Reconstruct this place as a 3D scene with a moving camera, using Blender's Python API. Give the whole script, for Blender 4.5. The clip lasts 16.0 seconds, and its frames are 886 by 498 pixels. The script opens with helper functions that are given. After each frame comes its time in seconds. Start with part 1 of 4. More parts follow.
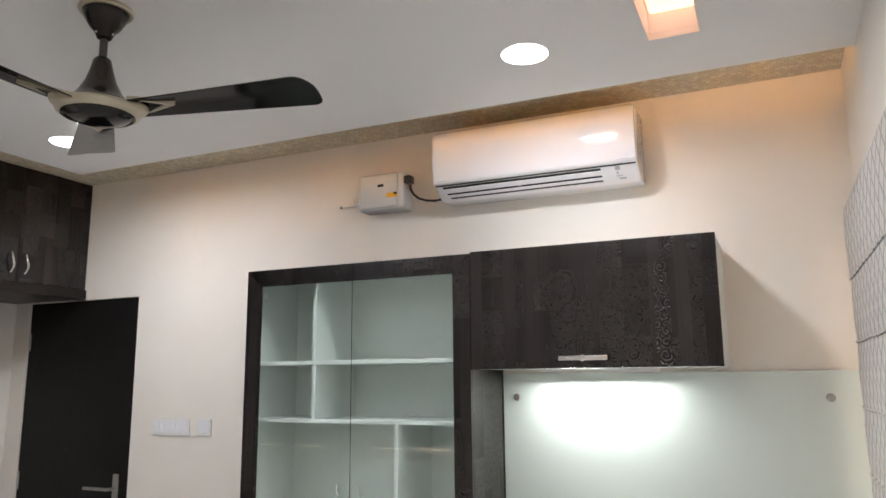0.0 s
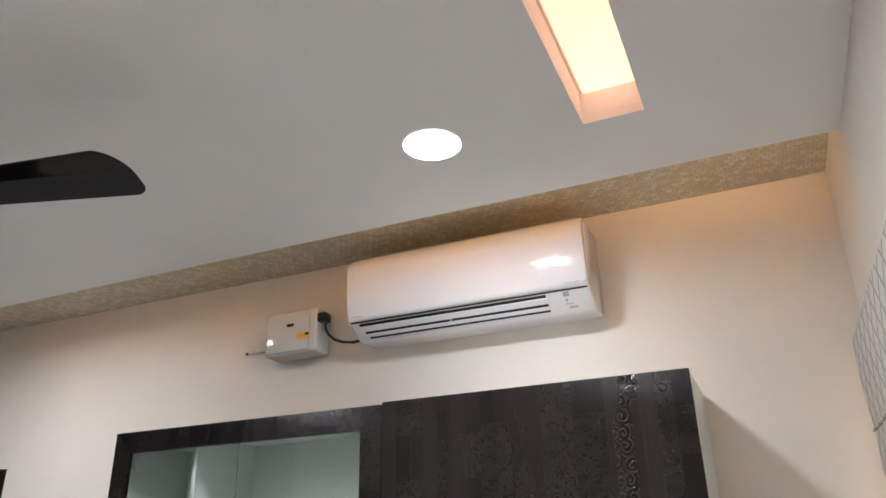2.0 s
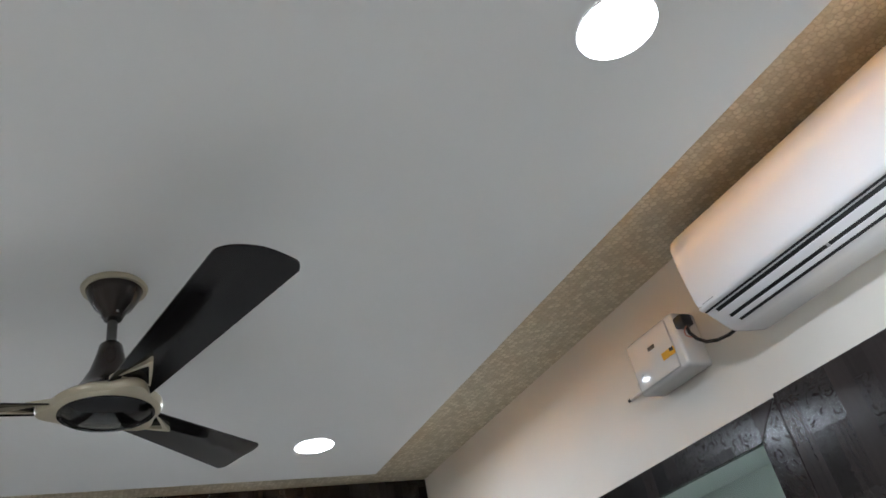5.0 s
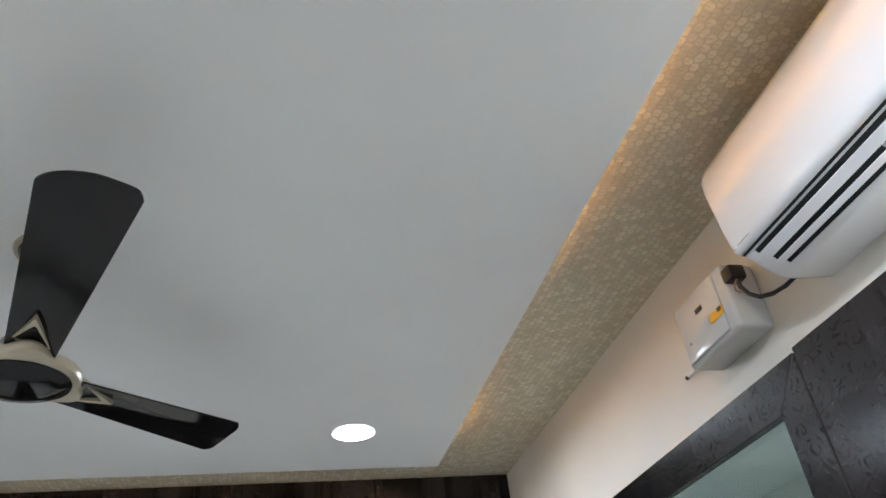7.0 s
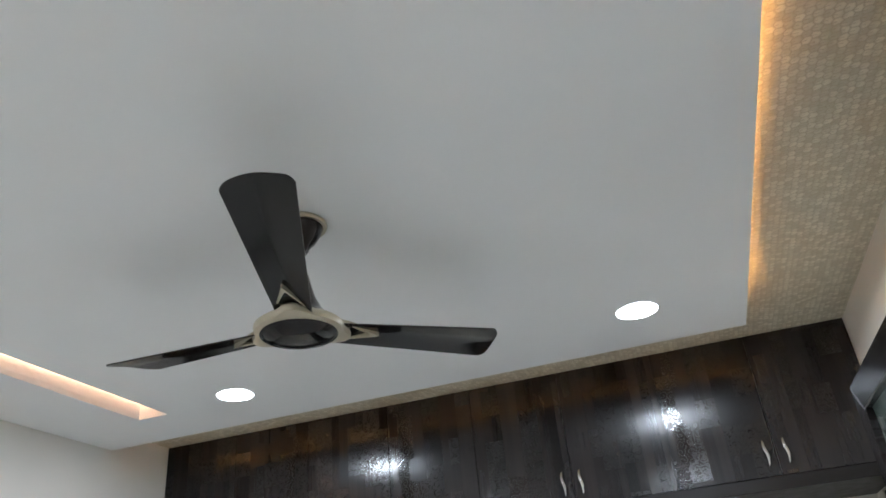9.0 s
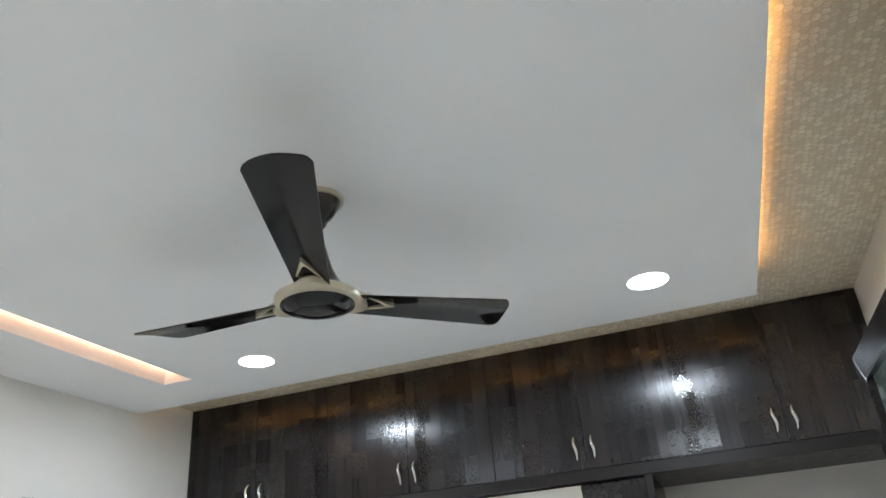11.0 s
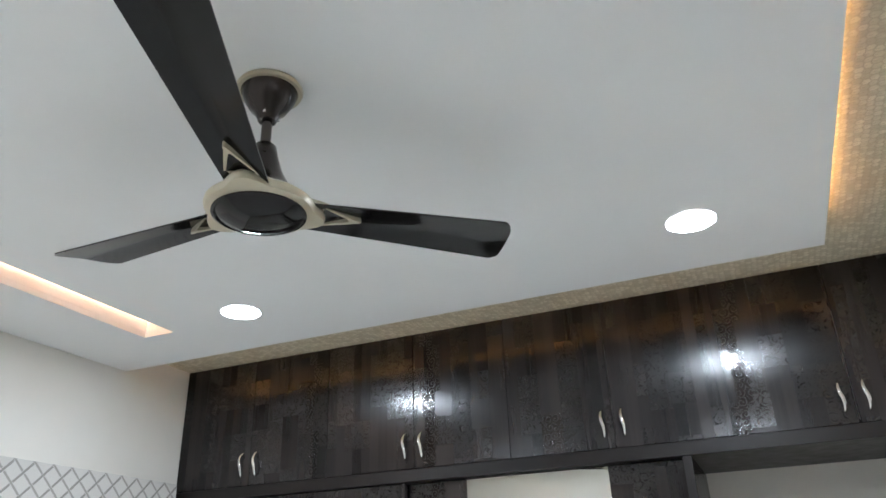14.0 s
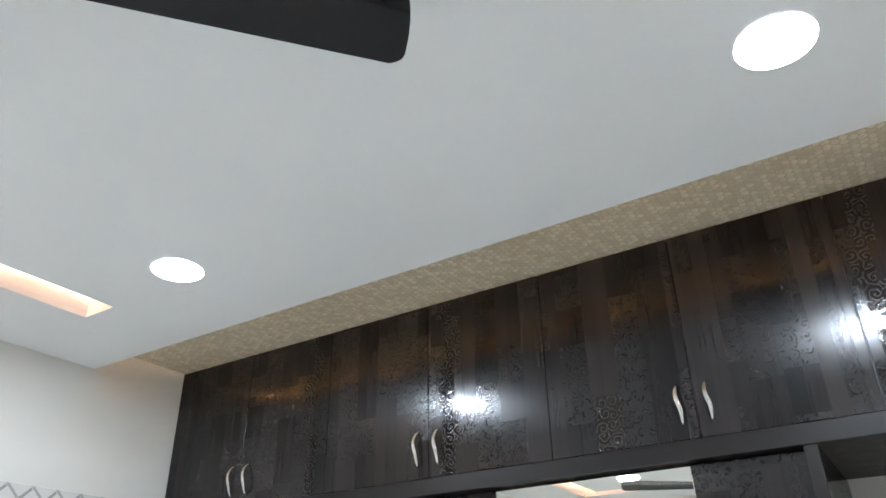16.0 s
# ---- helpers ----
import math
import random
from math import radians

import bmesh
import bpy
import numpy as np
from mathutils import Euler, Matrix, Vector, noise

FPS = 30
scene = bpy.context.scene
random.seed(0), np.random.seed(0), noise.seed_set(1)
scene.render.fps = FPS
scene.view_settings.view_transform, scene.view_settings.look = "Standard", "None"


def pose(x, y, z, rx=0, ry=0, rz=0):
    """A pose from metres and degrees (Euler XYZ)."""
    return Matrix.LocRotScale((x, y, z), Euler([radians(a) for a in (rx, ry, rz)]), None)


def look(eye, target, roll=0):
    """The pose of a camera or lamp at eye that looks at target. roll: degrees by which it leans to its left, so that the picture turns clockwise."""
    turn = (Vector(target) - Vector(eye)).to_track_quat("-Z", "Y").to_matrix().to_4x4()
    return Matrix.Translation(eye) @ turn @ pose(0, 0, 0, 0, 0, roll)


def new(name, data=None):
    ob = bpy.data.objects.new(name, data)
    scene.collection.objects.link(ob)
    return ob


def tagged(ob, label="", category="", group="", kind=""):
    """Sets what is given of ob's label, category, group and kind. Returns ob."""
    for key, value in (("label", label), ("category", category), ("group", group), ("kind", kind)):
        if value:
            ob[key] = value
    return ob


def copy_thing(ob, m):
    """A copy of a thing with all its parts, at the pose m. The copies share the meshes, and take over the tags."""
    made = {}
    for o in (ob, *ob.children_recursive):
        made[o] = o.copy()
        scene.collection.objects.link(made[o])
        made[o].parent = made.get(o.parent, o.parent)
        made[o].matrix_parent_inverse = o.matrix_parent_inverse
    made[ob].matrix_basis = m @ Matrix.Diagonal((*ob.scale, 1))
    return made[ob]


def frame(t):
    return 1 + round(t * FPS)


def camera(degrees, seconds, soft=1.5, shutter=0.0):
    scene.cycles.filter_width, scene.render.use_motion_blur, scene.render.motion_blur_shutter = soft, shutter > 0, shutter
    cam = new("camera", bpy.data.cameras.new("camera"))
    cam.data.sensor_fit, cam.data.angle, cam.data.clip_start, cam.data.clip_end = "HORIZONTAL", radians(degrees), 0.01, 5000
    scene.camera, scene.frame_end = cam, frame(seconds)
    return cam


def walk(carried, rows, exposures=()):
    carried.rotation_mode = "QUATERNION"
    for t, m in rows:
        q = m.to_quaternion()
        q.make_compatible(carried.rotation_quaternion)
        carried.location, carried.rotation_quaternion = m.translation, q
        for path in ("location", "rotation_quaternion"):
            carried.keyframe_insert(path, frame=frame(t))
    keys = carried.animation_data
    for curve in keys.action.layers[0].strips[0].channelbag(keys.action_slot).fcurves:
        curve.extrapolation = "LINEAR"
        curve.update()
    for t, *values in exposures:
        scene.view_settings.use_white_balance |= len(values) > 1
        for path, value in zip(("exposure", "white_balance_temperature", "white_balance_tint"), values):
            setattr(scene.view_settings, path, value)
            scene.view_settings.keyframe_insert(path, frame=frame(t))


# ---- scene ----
# ---------------------------------------------------------------- camera
cam = camera(62.2, 16.0, soft=1.6)
PATH = [
    (0, (0.132, -0.706, 1.566), (-0.669, 1.093, 1.914), -0.5),
    (0.5, (0.126, -0.598, 1.574), (-0.554, 1.233, 2.005), 1.1),
    (1, (0.052, -0.438, 1.598), (-0.481, 1.397, 2.188), 1.6),
    (1.5, (0.059, -0.233, 1.594), (-0.442, 1.568, 2.306), -0.4),
    (2, (0.147, -0.013, 1.605), (-0.583, 1.677, 2.388), -1.3),
    (2.5, (0.141, 0.161, 1.612), (-0.678, 1.79, 2.434), -2.9),
    (3, (0.105, 0.32, 1.606), (-0.786, 1.824, 2.578), -6.5),
    (3.5, (0.096, 0.432, 1.612), (-0.906, 1.789, 2.686), -12.8),
    (4, (0.122, 0.565, 1.613), (-1.072, 1.704, 2.743), -13.5),
    (4.5, (0.1, 0.649, 1.61), (-1.259, 1.608, 2.72), -13.2),
    (4.7, (0.101, 0.68, 1.615), (-1.314, 1.588, 2.696), -13.2),
    (6.8, (-0.08, 1.185, 1.598), (-1.601, 1.85, 2.713), -9.8),
    (7, (-0.079, 1.292, 1.599), (-1.662, 1.738, 2.738), -7.2),
    (7.5, (-0.081, 1.433, 1.613), (-1.747, 1.659, 2.696), -7.5),
    (8, (-0.062, 1.534, 1.601), (-1.762, 1.609, 2.652), -9.1),
    (8.5, (-0.03, 1.671, 1.567), (-1.726, 1.352, 2.579), -6.5),
    (8.7, (-0.03, 1.676, 1.572), (-1.713, 1.238, 2.562), -6.5),
    (10.8, (0.04, 1.718, 1.56), (-1.639, 1.109, 2.46), -4.7),
    (11, (0.031, 1.709, 1.562), (-1.675, 1.143, 2.441), -5.0),
    (11.5, (-0.003, 1.745, 1.559), (-1.745, 1.156, 2.345), -4.2),
    (12, (-0.014, 1.766, 1.561), (-1.744, 1.098, 2.309), -3.8),
    (12.5, (-0.045, 1.782, 1.557), (-1.744, 1.064, 2.33), -3.4),
    (13, (-0.119, 1.762, 1.567), (-1.773, 0.992, 2.387), -3.3),
    (13.5, (-0.284, 1.703, 1.575), (-1.937, 0.948, 2.411), -2.5),
    (14, (-0.489, 1.688, 1.572), (-2.158, 0.994, 2.429), -2.0),
    (14.5, (-0.687, 1.718, 1.577), (-2.37, 1.004, 2.389), -1.6),
    (15, (-0.917, 1.681, 1.564), (-2.557, 0.9, 2.399), -1.6),
    (15.5, (-1.198, 1.618, 1.592), (-2.776, 0.784, 2.495), -1.9),
    (16, (-1.509, 1.635, 1.598), (-2.993, 0.695, 2.553), -1.0),
]
walk(cam, [(t, look(e, a, r)) for t, e, a, r in PATH],
     exposures=[(0.0, 0.1, 6640, 18), (0.5, -0.04, 6640, 18), (1.5, -0.11, 6630, 18), (3.0, -0.12, 6440, 16), (4.5, -0.15, 6130, 13), (6.8, 0.22, 6030, 11), (7.5, 0.13, 6030, 11), (8.5, 0.18, 6040, 11), (11.0, 0.43, 6050, 10), (12.5, 0.61, 6020, 10), (13.5, 0.58, 6020, 10), (14.5, 0.6, 6000, 10), (15.0, 0.76, 5980, 10), (16.0, 0.8, 5940, 10)])

# ---------------------------------------------------------------- plan, in metres
X_WARD, X_LEFT, X_RIGHT = -3.716, -4.33, 0.468     # wardrobe front, wall behind it, window wall
Y_BACK, Y_AC = -1.266, 2.51                        # back wall, wall with the air conditioner
Z_PANEL, Z_TOP = 2.683, 2.788                      # hung ceiling panel, papered ceiling over it
X_EDGE, Y_EDGE = -3.255, 2.036                     # free edges of the panel
DOOR_SPLITS = (-1.266, -0.79, -0.325, 0.16, 0.64, 1.115, 1.595, 2.05, 2.51)
DOWNLIGHTS = ((-0.582, 1.614), (-2.830, 1.614), (-2.828, -0.214), (-0.582, -0.214))

# ---------------------------------------------------------------- world and lamps
world = bpy.data.worlds.new("world")
scene.world = world
world.use_nodes = True
wn = world.node_tree.nodes
sky = wn.new("ShaderNodeTexSky")
sky.sky_type = "NISHITA"
sky.sun_disc = False
sky.sun_elevation, sky.sun_rotation = radians(18), radians(90)
world.node_tree.links.new(sky.outputs[0], wn["Background"].inputs[0])
wn["Background"].inputs[1].default_value = 0.06


def lamp(name, kind, m, energy, colour, **kw):
    data = bpy.data.lights.new(name, kind)
    data.energy, data.color = energy, colour
    for k, v in kw.items():
        if k == "size":
            data.size = v
        elif k == "size_y":
            data.size_y = v
        elif k == "shape":
            data.shape = v
    ob = new(name, data)
    ob.matrix_world = m
    return ob


DOWN_C = (0.87, 0.945, 1.0)
for dx, dy in DOWNLIGHTS:
    lamp("downlight_lamp", "AREA", pose(dx, dy, Z_PANEL - 0.012), (16.0 if dx < -2 else 13.5) if dy > 1 else (10.5 if dx < -2 else 8.5), DOWN_C, shape="DISK", size=0.15)
lamp("under_cabinet_lamp", "AREA", pose(-0.55, 2.40, 1.580, -16, 0, 0), 6.0, (0.93, 1.0, 0.97),
     shape="RECTANGLE", size=0.50, size_y=0.02)

# ---------------------------------------------------------------- node helpers


class Nodes:
    def __init__(self, name):
        self.mat = bpy.data.materials.new(name)
        self.mat.use_nodes = True
        self.t = self.mat.node_tree
        self.bsdf = self.t.nodes["Principled BSDF"]

    def add(self, kind, **sets):
        n = self.t.nodes.new(kind)
        for k, v in sets.items():
            n.inputs[k.replace("_", " ")].default_value = v
        return n

    def link(self, a, b):
        self.t.links.new(a, b)

    def math(self, op, a, b=None, c=None):
        n = self.t.nodes.new("ShaderNodeMath")
        n.operation = op
        for i, v in enumerate((a, b, c)):
            if v is None:
                continue
            if isinstance(v, (int, float)):
                n.inputs[i].default_value = v
            else:
                self.link(v, n.inputs[i])
        return n.outputs[0]

    def vmath(self, op, a, b=None):
        n = self.t.nodes.new("ShaderNodeVectorMath")
        n.operation = op
        for i, v in enumerate((a, b)):
            if v is None:
                continue
            if isinstance(v, (tuple, list)):
                n.inputs[i].default_value = v
            elif isinstance(v, (int, float)):
                n.inputs["Scale"].default_value = v
            else:
                self.link(v, n.inputs[i])
        return n

    def pos(self):
        return self.t.nodes.new("ShaderNodeNewGeometry").outputs["Position"]

    def split(self, v):
        n = self.t.nodes.new("ShaderNodeSeparateXYZ")
        self.link(v, n.inputs[0])
        return n.outputs

    def join(self, x, y, z):
        n = self.t.nodes.new("ShaderNodeCombineXYZ")
        for i, v in enumerate((x, y, z)):
            if isinstance(v, (int, float)):
                n.inputs[i].default_value = v
            else:
                self.link(v, n.inputs[i])
        return n.outputs[0]

    def noise(self, vec, scale, detail=4.0, rough=0.55):
        n = self.add("ShaderNodeTexNoise", Scale=scale, Detail=detail, Roughness=rough)
        self.link(vec, n.inputs["Vector"])
        return n.outputs["Fac"]

    def mix(self, fac, a, b):
        n = self.t.nodes.new("ShaderNodeMix")
        n.data_type = "RGBA"
        for sock, v in ((n.inputs[0], fac), (n.inputs[6], a), (n.inputs[7], b)):
            if isinstance(v, (int, float)):
                sock.default_value = v
            elif isinstance(v, (tuple, list)):
                sock.default_value = (*v, 1.0)
            else:
                self.link(v, sock)
        return n.outputs[2]

    def map(self, v, a, b, c, d):
        n = self.t.nodes.new("ShaderNodeMapRange")
        self.link(v, n.inputs[0])
        for i, x in enumerate((a, b, c, d)):
            n.inputs[i + 1].default_value = x
        return n.outputs[0]

    def bump(self, height, strength, dist):
        n = self.add("ShaderNodeBump", Strength=strength, Distance=dist)
        self.link(height, n.inputs["Height"])
        self.link(n.outputs[0], self.bsdf.inputs["Normal"])

    def set(self, **kw):
        for k, v in kw.items():
            sock = self.bsdf.inputs[k.replace("_", " ")]
            if isinstance(v, (int, float)):
                sock.default_value = v
            elif isinstance(v, (tuple, list)):
                sock.default_value = (*v, 1.0) if len(v) == 3 else v
            else:
                self.link(v, sock)
        return self


def paint(name, colour, rough=0.55, var=0.04, bump=0.12):
    """Rolled wall paint: fine stipple, faint broad unevenness."""
    n = Nodes(name)
    p = n.pos()
    broad = n.noise(p, 1.6, 3)
    fine = n.noise(p, 260, 2)
    dark = tuple(c * (1 - 2 * var) for c in colour)
    n.set(Base_Color=n.mix(n.map(broad, 0.3, 0.7, 0, 1), dark, colour),
          Roughness=n.map(fine, 0.3, 0.7, rough - 0.06, rough + 0.06))
    n.bump(n.math("ADD", fine, n.math("MULTIPLY", n.noise(p, 18, 3), 0.8)), bump, 0.0012)
    return n.mat


def plain(name, colour, rough=0.4, metal=0.0, var=0.08, scale=60, coat=0.0, bump=0.012):
    """Moulded plastic or metal with slight handling marks."""
    n = Nodes(name)
    p = n.pos()
    a = n.noise(p, scale, 4)
    b = n.noise(p, 6, 2)
    n.set(Base_Color=n.mix(b, tuple(c * (1 - var) for c in colour), colour),
          Roughness=n.map(a, 0.25, 0.75, max(rough - 0.05, 0.02), rough + 0.07), Metallic=metal)
    n.bsdf.inputs["Coat Weight"].default_value = coat
    n.bsdf.inputs["Coat Roughness"].default_value = 0.05
    n.bump(a, bump, 0.0005)
    return n.mat


def glow(name, colour, strength):
    n = Nodes(name)
    n.set(Base_Color=(0.8, 0.8, 0.8), Emission_Color=colour, Emission_Strength=strength)
    return n.mat


def laminate(name, along, columns):
    """Dark stained wood laminate in upright staves, printed and pressed with scrolls; `along` is the axis across the grain (0 x, 1 y)."""
    n = Nodes(name)
    s = n.split(n.pos())
    u, v = s[along], s[2]
    info = n.t.nodes.new("ShaderNodeObjectInfo").outputs["Random"]
    us = n.math("ADD", u, n.math("MULTIPLY", info, 7.0))
    uv = n.join(us, v, 0.0)

    def chance(x, y, seed):
        w = n.t.nodes.new("ShaderNodeTexWhiteNoise")
        n.link(n.join(x, y, seed), w.inputs["Vector"])
        return w.outputs["Value"]

    # staves of differing tone, cut into blocks at random heights
    stave = n.math("FLOOR", n.math("MULTIPLY", us, 1 / 0.096))
    lot = chance(stave, 0.0, 3.0)
    block = n.math("FLOOR", n.math("MULTIPLY", n.math("ADD", v, lot), 1 / 0.135))
    gloss = chance(stave, block, 1.0)
    half = chance(n.math("FLOOR", n.math("MULTIPLY", us, 1 / 0.048)), 0.0, 5.0)
    grain = n.noise(n.join(n.math("MULTIPLY", us, 95.0), n.math("MULTIPLY", v, 1.5), 0.0), 1.0, 5, 0.62)
    broad = n.noise(n.join(n.math("MULTIPLY", us, 14.0), n.math("MULTIPLY", v, 1.1), 4.0), 1.0, 3, 0.5)
    tone = n.math("ADD", n.math("MULTIPLY", grain, 0.32), n.math("ADD", n.math("MULTIPLY", half, 0.25), n.math("ADD", n.math("MULTIPLY", lot, 0.25), n.math("MULTIPLY", broad, 0.18))))
    col = n.mix(n.map(tone, 0.24, 0.74, 0, 1), (0.0022, 0.0017, 0.0016), (0.026, 0.0205, 0.0190))
    # scrolls: a spiral inside each cell of a loose lattice, with leaves
    vor = n.add("ShaderNodeTexVoronoi", Scale=25.0, Randomness=0.55)
    vor.voronoi_dimensions = "2D"
    wob = n.noise(uv, 42, 1)
    bent = n.vmath("ADD", uv, n.vmath("SCALE", n.join(wob, n.noise(n.vmath("ADD", uv, (5, 2, 0)).outputs[0], 42, 1), 0.0), 0.016).outputs[0]).outputs[0]
    n.link(bent, vor.inputs["Vector"])
    d = n.split(n.vmath("SUBTRACT", bent, vor.outputs["Position"]).outputs[0])
    ang = n.math("ARCTAN2", d[1], d[0])
    cs = n.t.nodes.new("ShaderNodeSeparateColor")
    n.link(vor.outputs["Color"], cs.inputs[0])
    hand = n.math("SUBTRACT", n.math("MULTIPLY", n.math("GREATER_THAN", cs.outputs[0], 0.5), 2.0), 1.0)
    spiral = n.math("SINE", n.math("ADD", n.math("MULTIPLY", vor.outputs["Distance"], 19.0),
                                   n.math("ADD", n.math("MULTIPLY", ang, hand), n.math("MULTIPLY", cs.outputs[1], 6.0))))
    curl = n.map(n.math("ADD", spiral, n.math("MULTIPLY", n.math("SUBTRACT", n.noise(uv, 60, 1), 0.5), 1.3)), -0.05, 0.75, 0, 1)
    # the glossy pressed columns wander a little from block to block
    step = n.math("FLOOR", n.math("MULTIPLY", v, 1 / 0.118))
    inlay = n.math("GREATER_THAN", n.math("MULTIPLY", gloss, lot), 0.88)
    for mid, wide in columns:
        off = n.math("MULTIPLY", n.math("SUBTRACT", chance(step, mid, 2.0), 0.5), 0.056)
        inlay = n.math("MAXIMUM", inlay, n.math("LESS_THAN", n.math("ABSOLUTE", n.math("SUBTRACT", n.math("SUBTRACT", u, mid), off)), wide))
    # elsewhere the scrolls are printed: matt squiggles in a satin ground, stronger in some blocks
    worn = n.map(n.noise(uv, 46, 2), 0.47, 0.57, 0, 1)
    ink = n.math("MULTIPLY", n.math("MULTIPLY", n.map(curl, 0.45, 0.7, 0, 1), worn), n.map(gloss, 0.3, 0.65, 0.15, 1.0))
    sheen = n.math("MULTIPLY", n.map(gloss, 0.15, 1.0, 0.30, 0.66), n.map(ink, 0, 1, 1.0, 0.30))
    sheen = n.math("ADD", n.math("MULTIPLY", sheen, n.map(inlay, 0, 1, 1.0, 0.0)), n.math("MULTIPLY", inlay, n.map(curl, 0, 1, 0.16, 0.85)))
    streak = n.noise(n.join(n.math("MULTIPLY", us, 18.0), n.math("MULTIPLY", v, 70.0), 0.0), 1.0, 4, 0.7)
    n.set(Base_Color=col, Specular_IOR_Level=sheen,
          Roughness=n.math("ADD", n.math("MULTIPLY", n.map(inlay, 0, 1, 1.0, 0.5), n.map(gloss, 0, 1, 0.185, 0.125)), n.math("MULTIPLY", streak, 0.10)))
    tangent = n.t.nodes.new("ShaderNodeTangent")
    tangent.direction_type, tangent.axis = "RADIAL", "Z"
    n.link(tangent.outputs[0], n.bsdf.inputs["Tangent"])
    n.set(Anisotropic=0.7, Anisotropic_Rotation=0.0)
    relief = n.math("ADD", n.math("MULTIPLY", curl, n.map(inlay, 0, 1, 0.04, 1.25)), n.math("ADD", n.math("MULTIPLY", grain, 0.07), n.math("MULTIPLY", wob, n.map(inlay, 0, 1, 0.0, 0.8))))
    n.bump(relief, 0.55, 0.0022)
    return n.mat


def wallpaper(name):
    """Beige embossed paper: small six-sided scales with a dark stem, some paler, in loose drifts."""
    n = Nodes(name)
    p = n.pos()
    wide = 0.0255
    q = n.vmath("ADD", n.vmath("SCALE", p, 1 / wide).outputs[0],
                n.vmath("SCALE", n.join(n.noise(p, 38, 2), n.noise(n.vmath("ADD", p, (3, 1, 2)).outputs[0], 38, 2), 0.0), 0.62).outputs[0]).outputs[0]
    size = (1.0, 1.732, 1.0)
    turns = n.vmath("DIVIDE", q, size).outputs[0]

    def lattice(vec):
        return n.vmath("MULTIPLY", n.vmath("SUBTRACT", n.vmath("FRACTION", vec).outputs[0], (0.5, 0.5, 0.5)).outputs[0], size).outputs[0]

    ga, gb = n.split(lattice(turns)), n.split(lattice(n.vmath("ADD", turns, (0.5, 0.5, 0.0)).outputs[0]))

    def far(g):
        return n.math("ADD", n.math("MULTIPLY", g[0], g[0]), n.math("MULTIPLY", g[1], g[1]))

    pick = n.math("LESS_THAN", far(ga), far(gb))

    def choose(i):
        return n.math("ADD", gb[i], n.math("MULTIPLY", n.math("SUBTRACT", ga[i], gb[i]), pick))

    gx, gy = choose(0), choose(1)
    ax, ay = n.math("ABSOLUTE", gx), n.math("ABSOLUTE", gy)
    edge = n.math("MAXIMUM", ax, n.math("ADD", n.math("MULTIPLY", ax, 0.5), n.math("MULTIPLY", ay, 0.866)))
    body = n.map(edge, 0.34, 0.50, 1, 0)
    stem = n.math("MULTIPLY", n.map(ax, 0.03, 0.09, 1, 0), n.math("LESS_THAN", gy, 0.0))
    qs = n.split(q)
    cell = n.t.nodes.new("ShaderNodeTexWhiteNoise")
    snap = n.vmath("FLOOR", n.vmath("ADD", n.vmath("SCALE", n.join(n.math("SUBTRACT", qs[0], gx), n.math("SUBTRACT", qs[1], gy), 0.0), 2.0).outputs[0], (0.5, 0.5, 0.0)).outputs[0]).outputs[0]
    n.link(snap, cell.inputs["Vector"])
    drift = n.noise(p, 24, 2)
    pale = n.map(n.math("ADD", n.math("MULTIPLY", cell.outputs["Value"], 0.40), n.math("MULTIPLY", drift, 0.95)), 0.52, 0.88, 0, 1)
    blot = n.noise(p, 2.4, 3)
    inside = n.mix(pale, (0.52, 0.462, 0.335), (0.70, 0.635, 0.485))
    col = n.mix(body, (0.475, 0.415, 0.295), inside)
    col = n.mix(n.math("MULTIPLY", stem, 0.55), col, (0.39, 0.33, 0.23))
    col = n.mix(n.map(blot, 0.35, 0.7, 0, 0.18), col, (0.44, 0.37, 0.26))
    n.set(Base_Color=col, Roughness=n.map(n.math("MULTIPLY", body, pale), 0, 1, 0.58, 0.36))
    n.bump(n.math("SUBTRACT", body, n.math("MULTIPLY", stem, 0.4)), 0.35, 0.0016)
    return n.mat


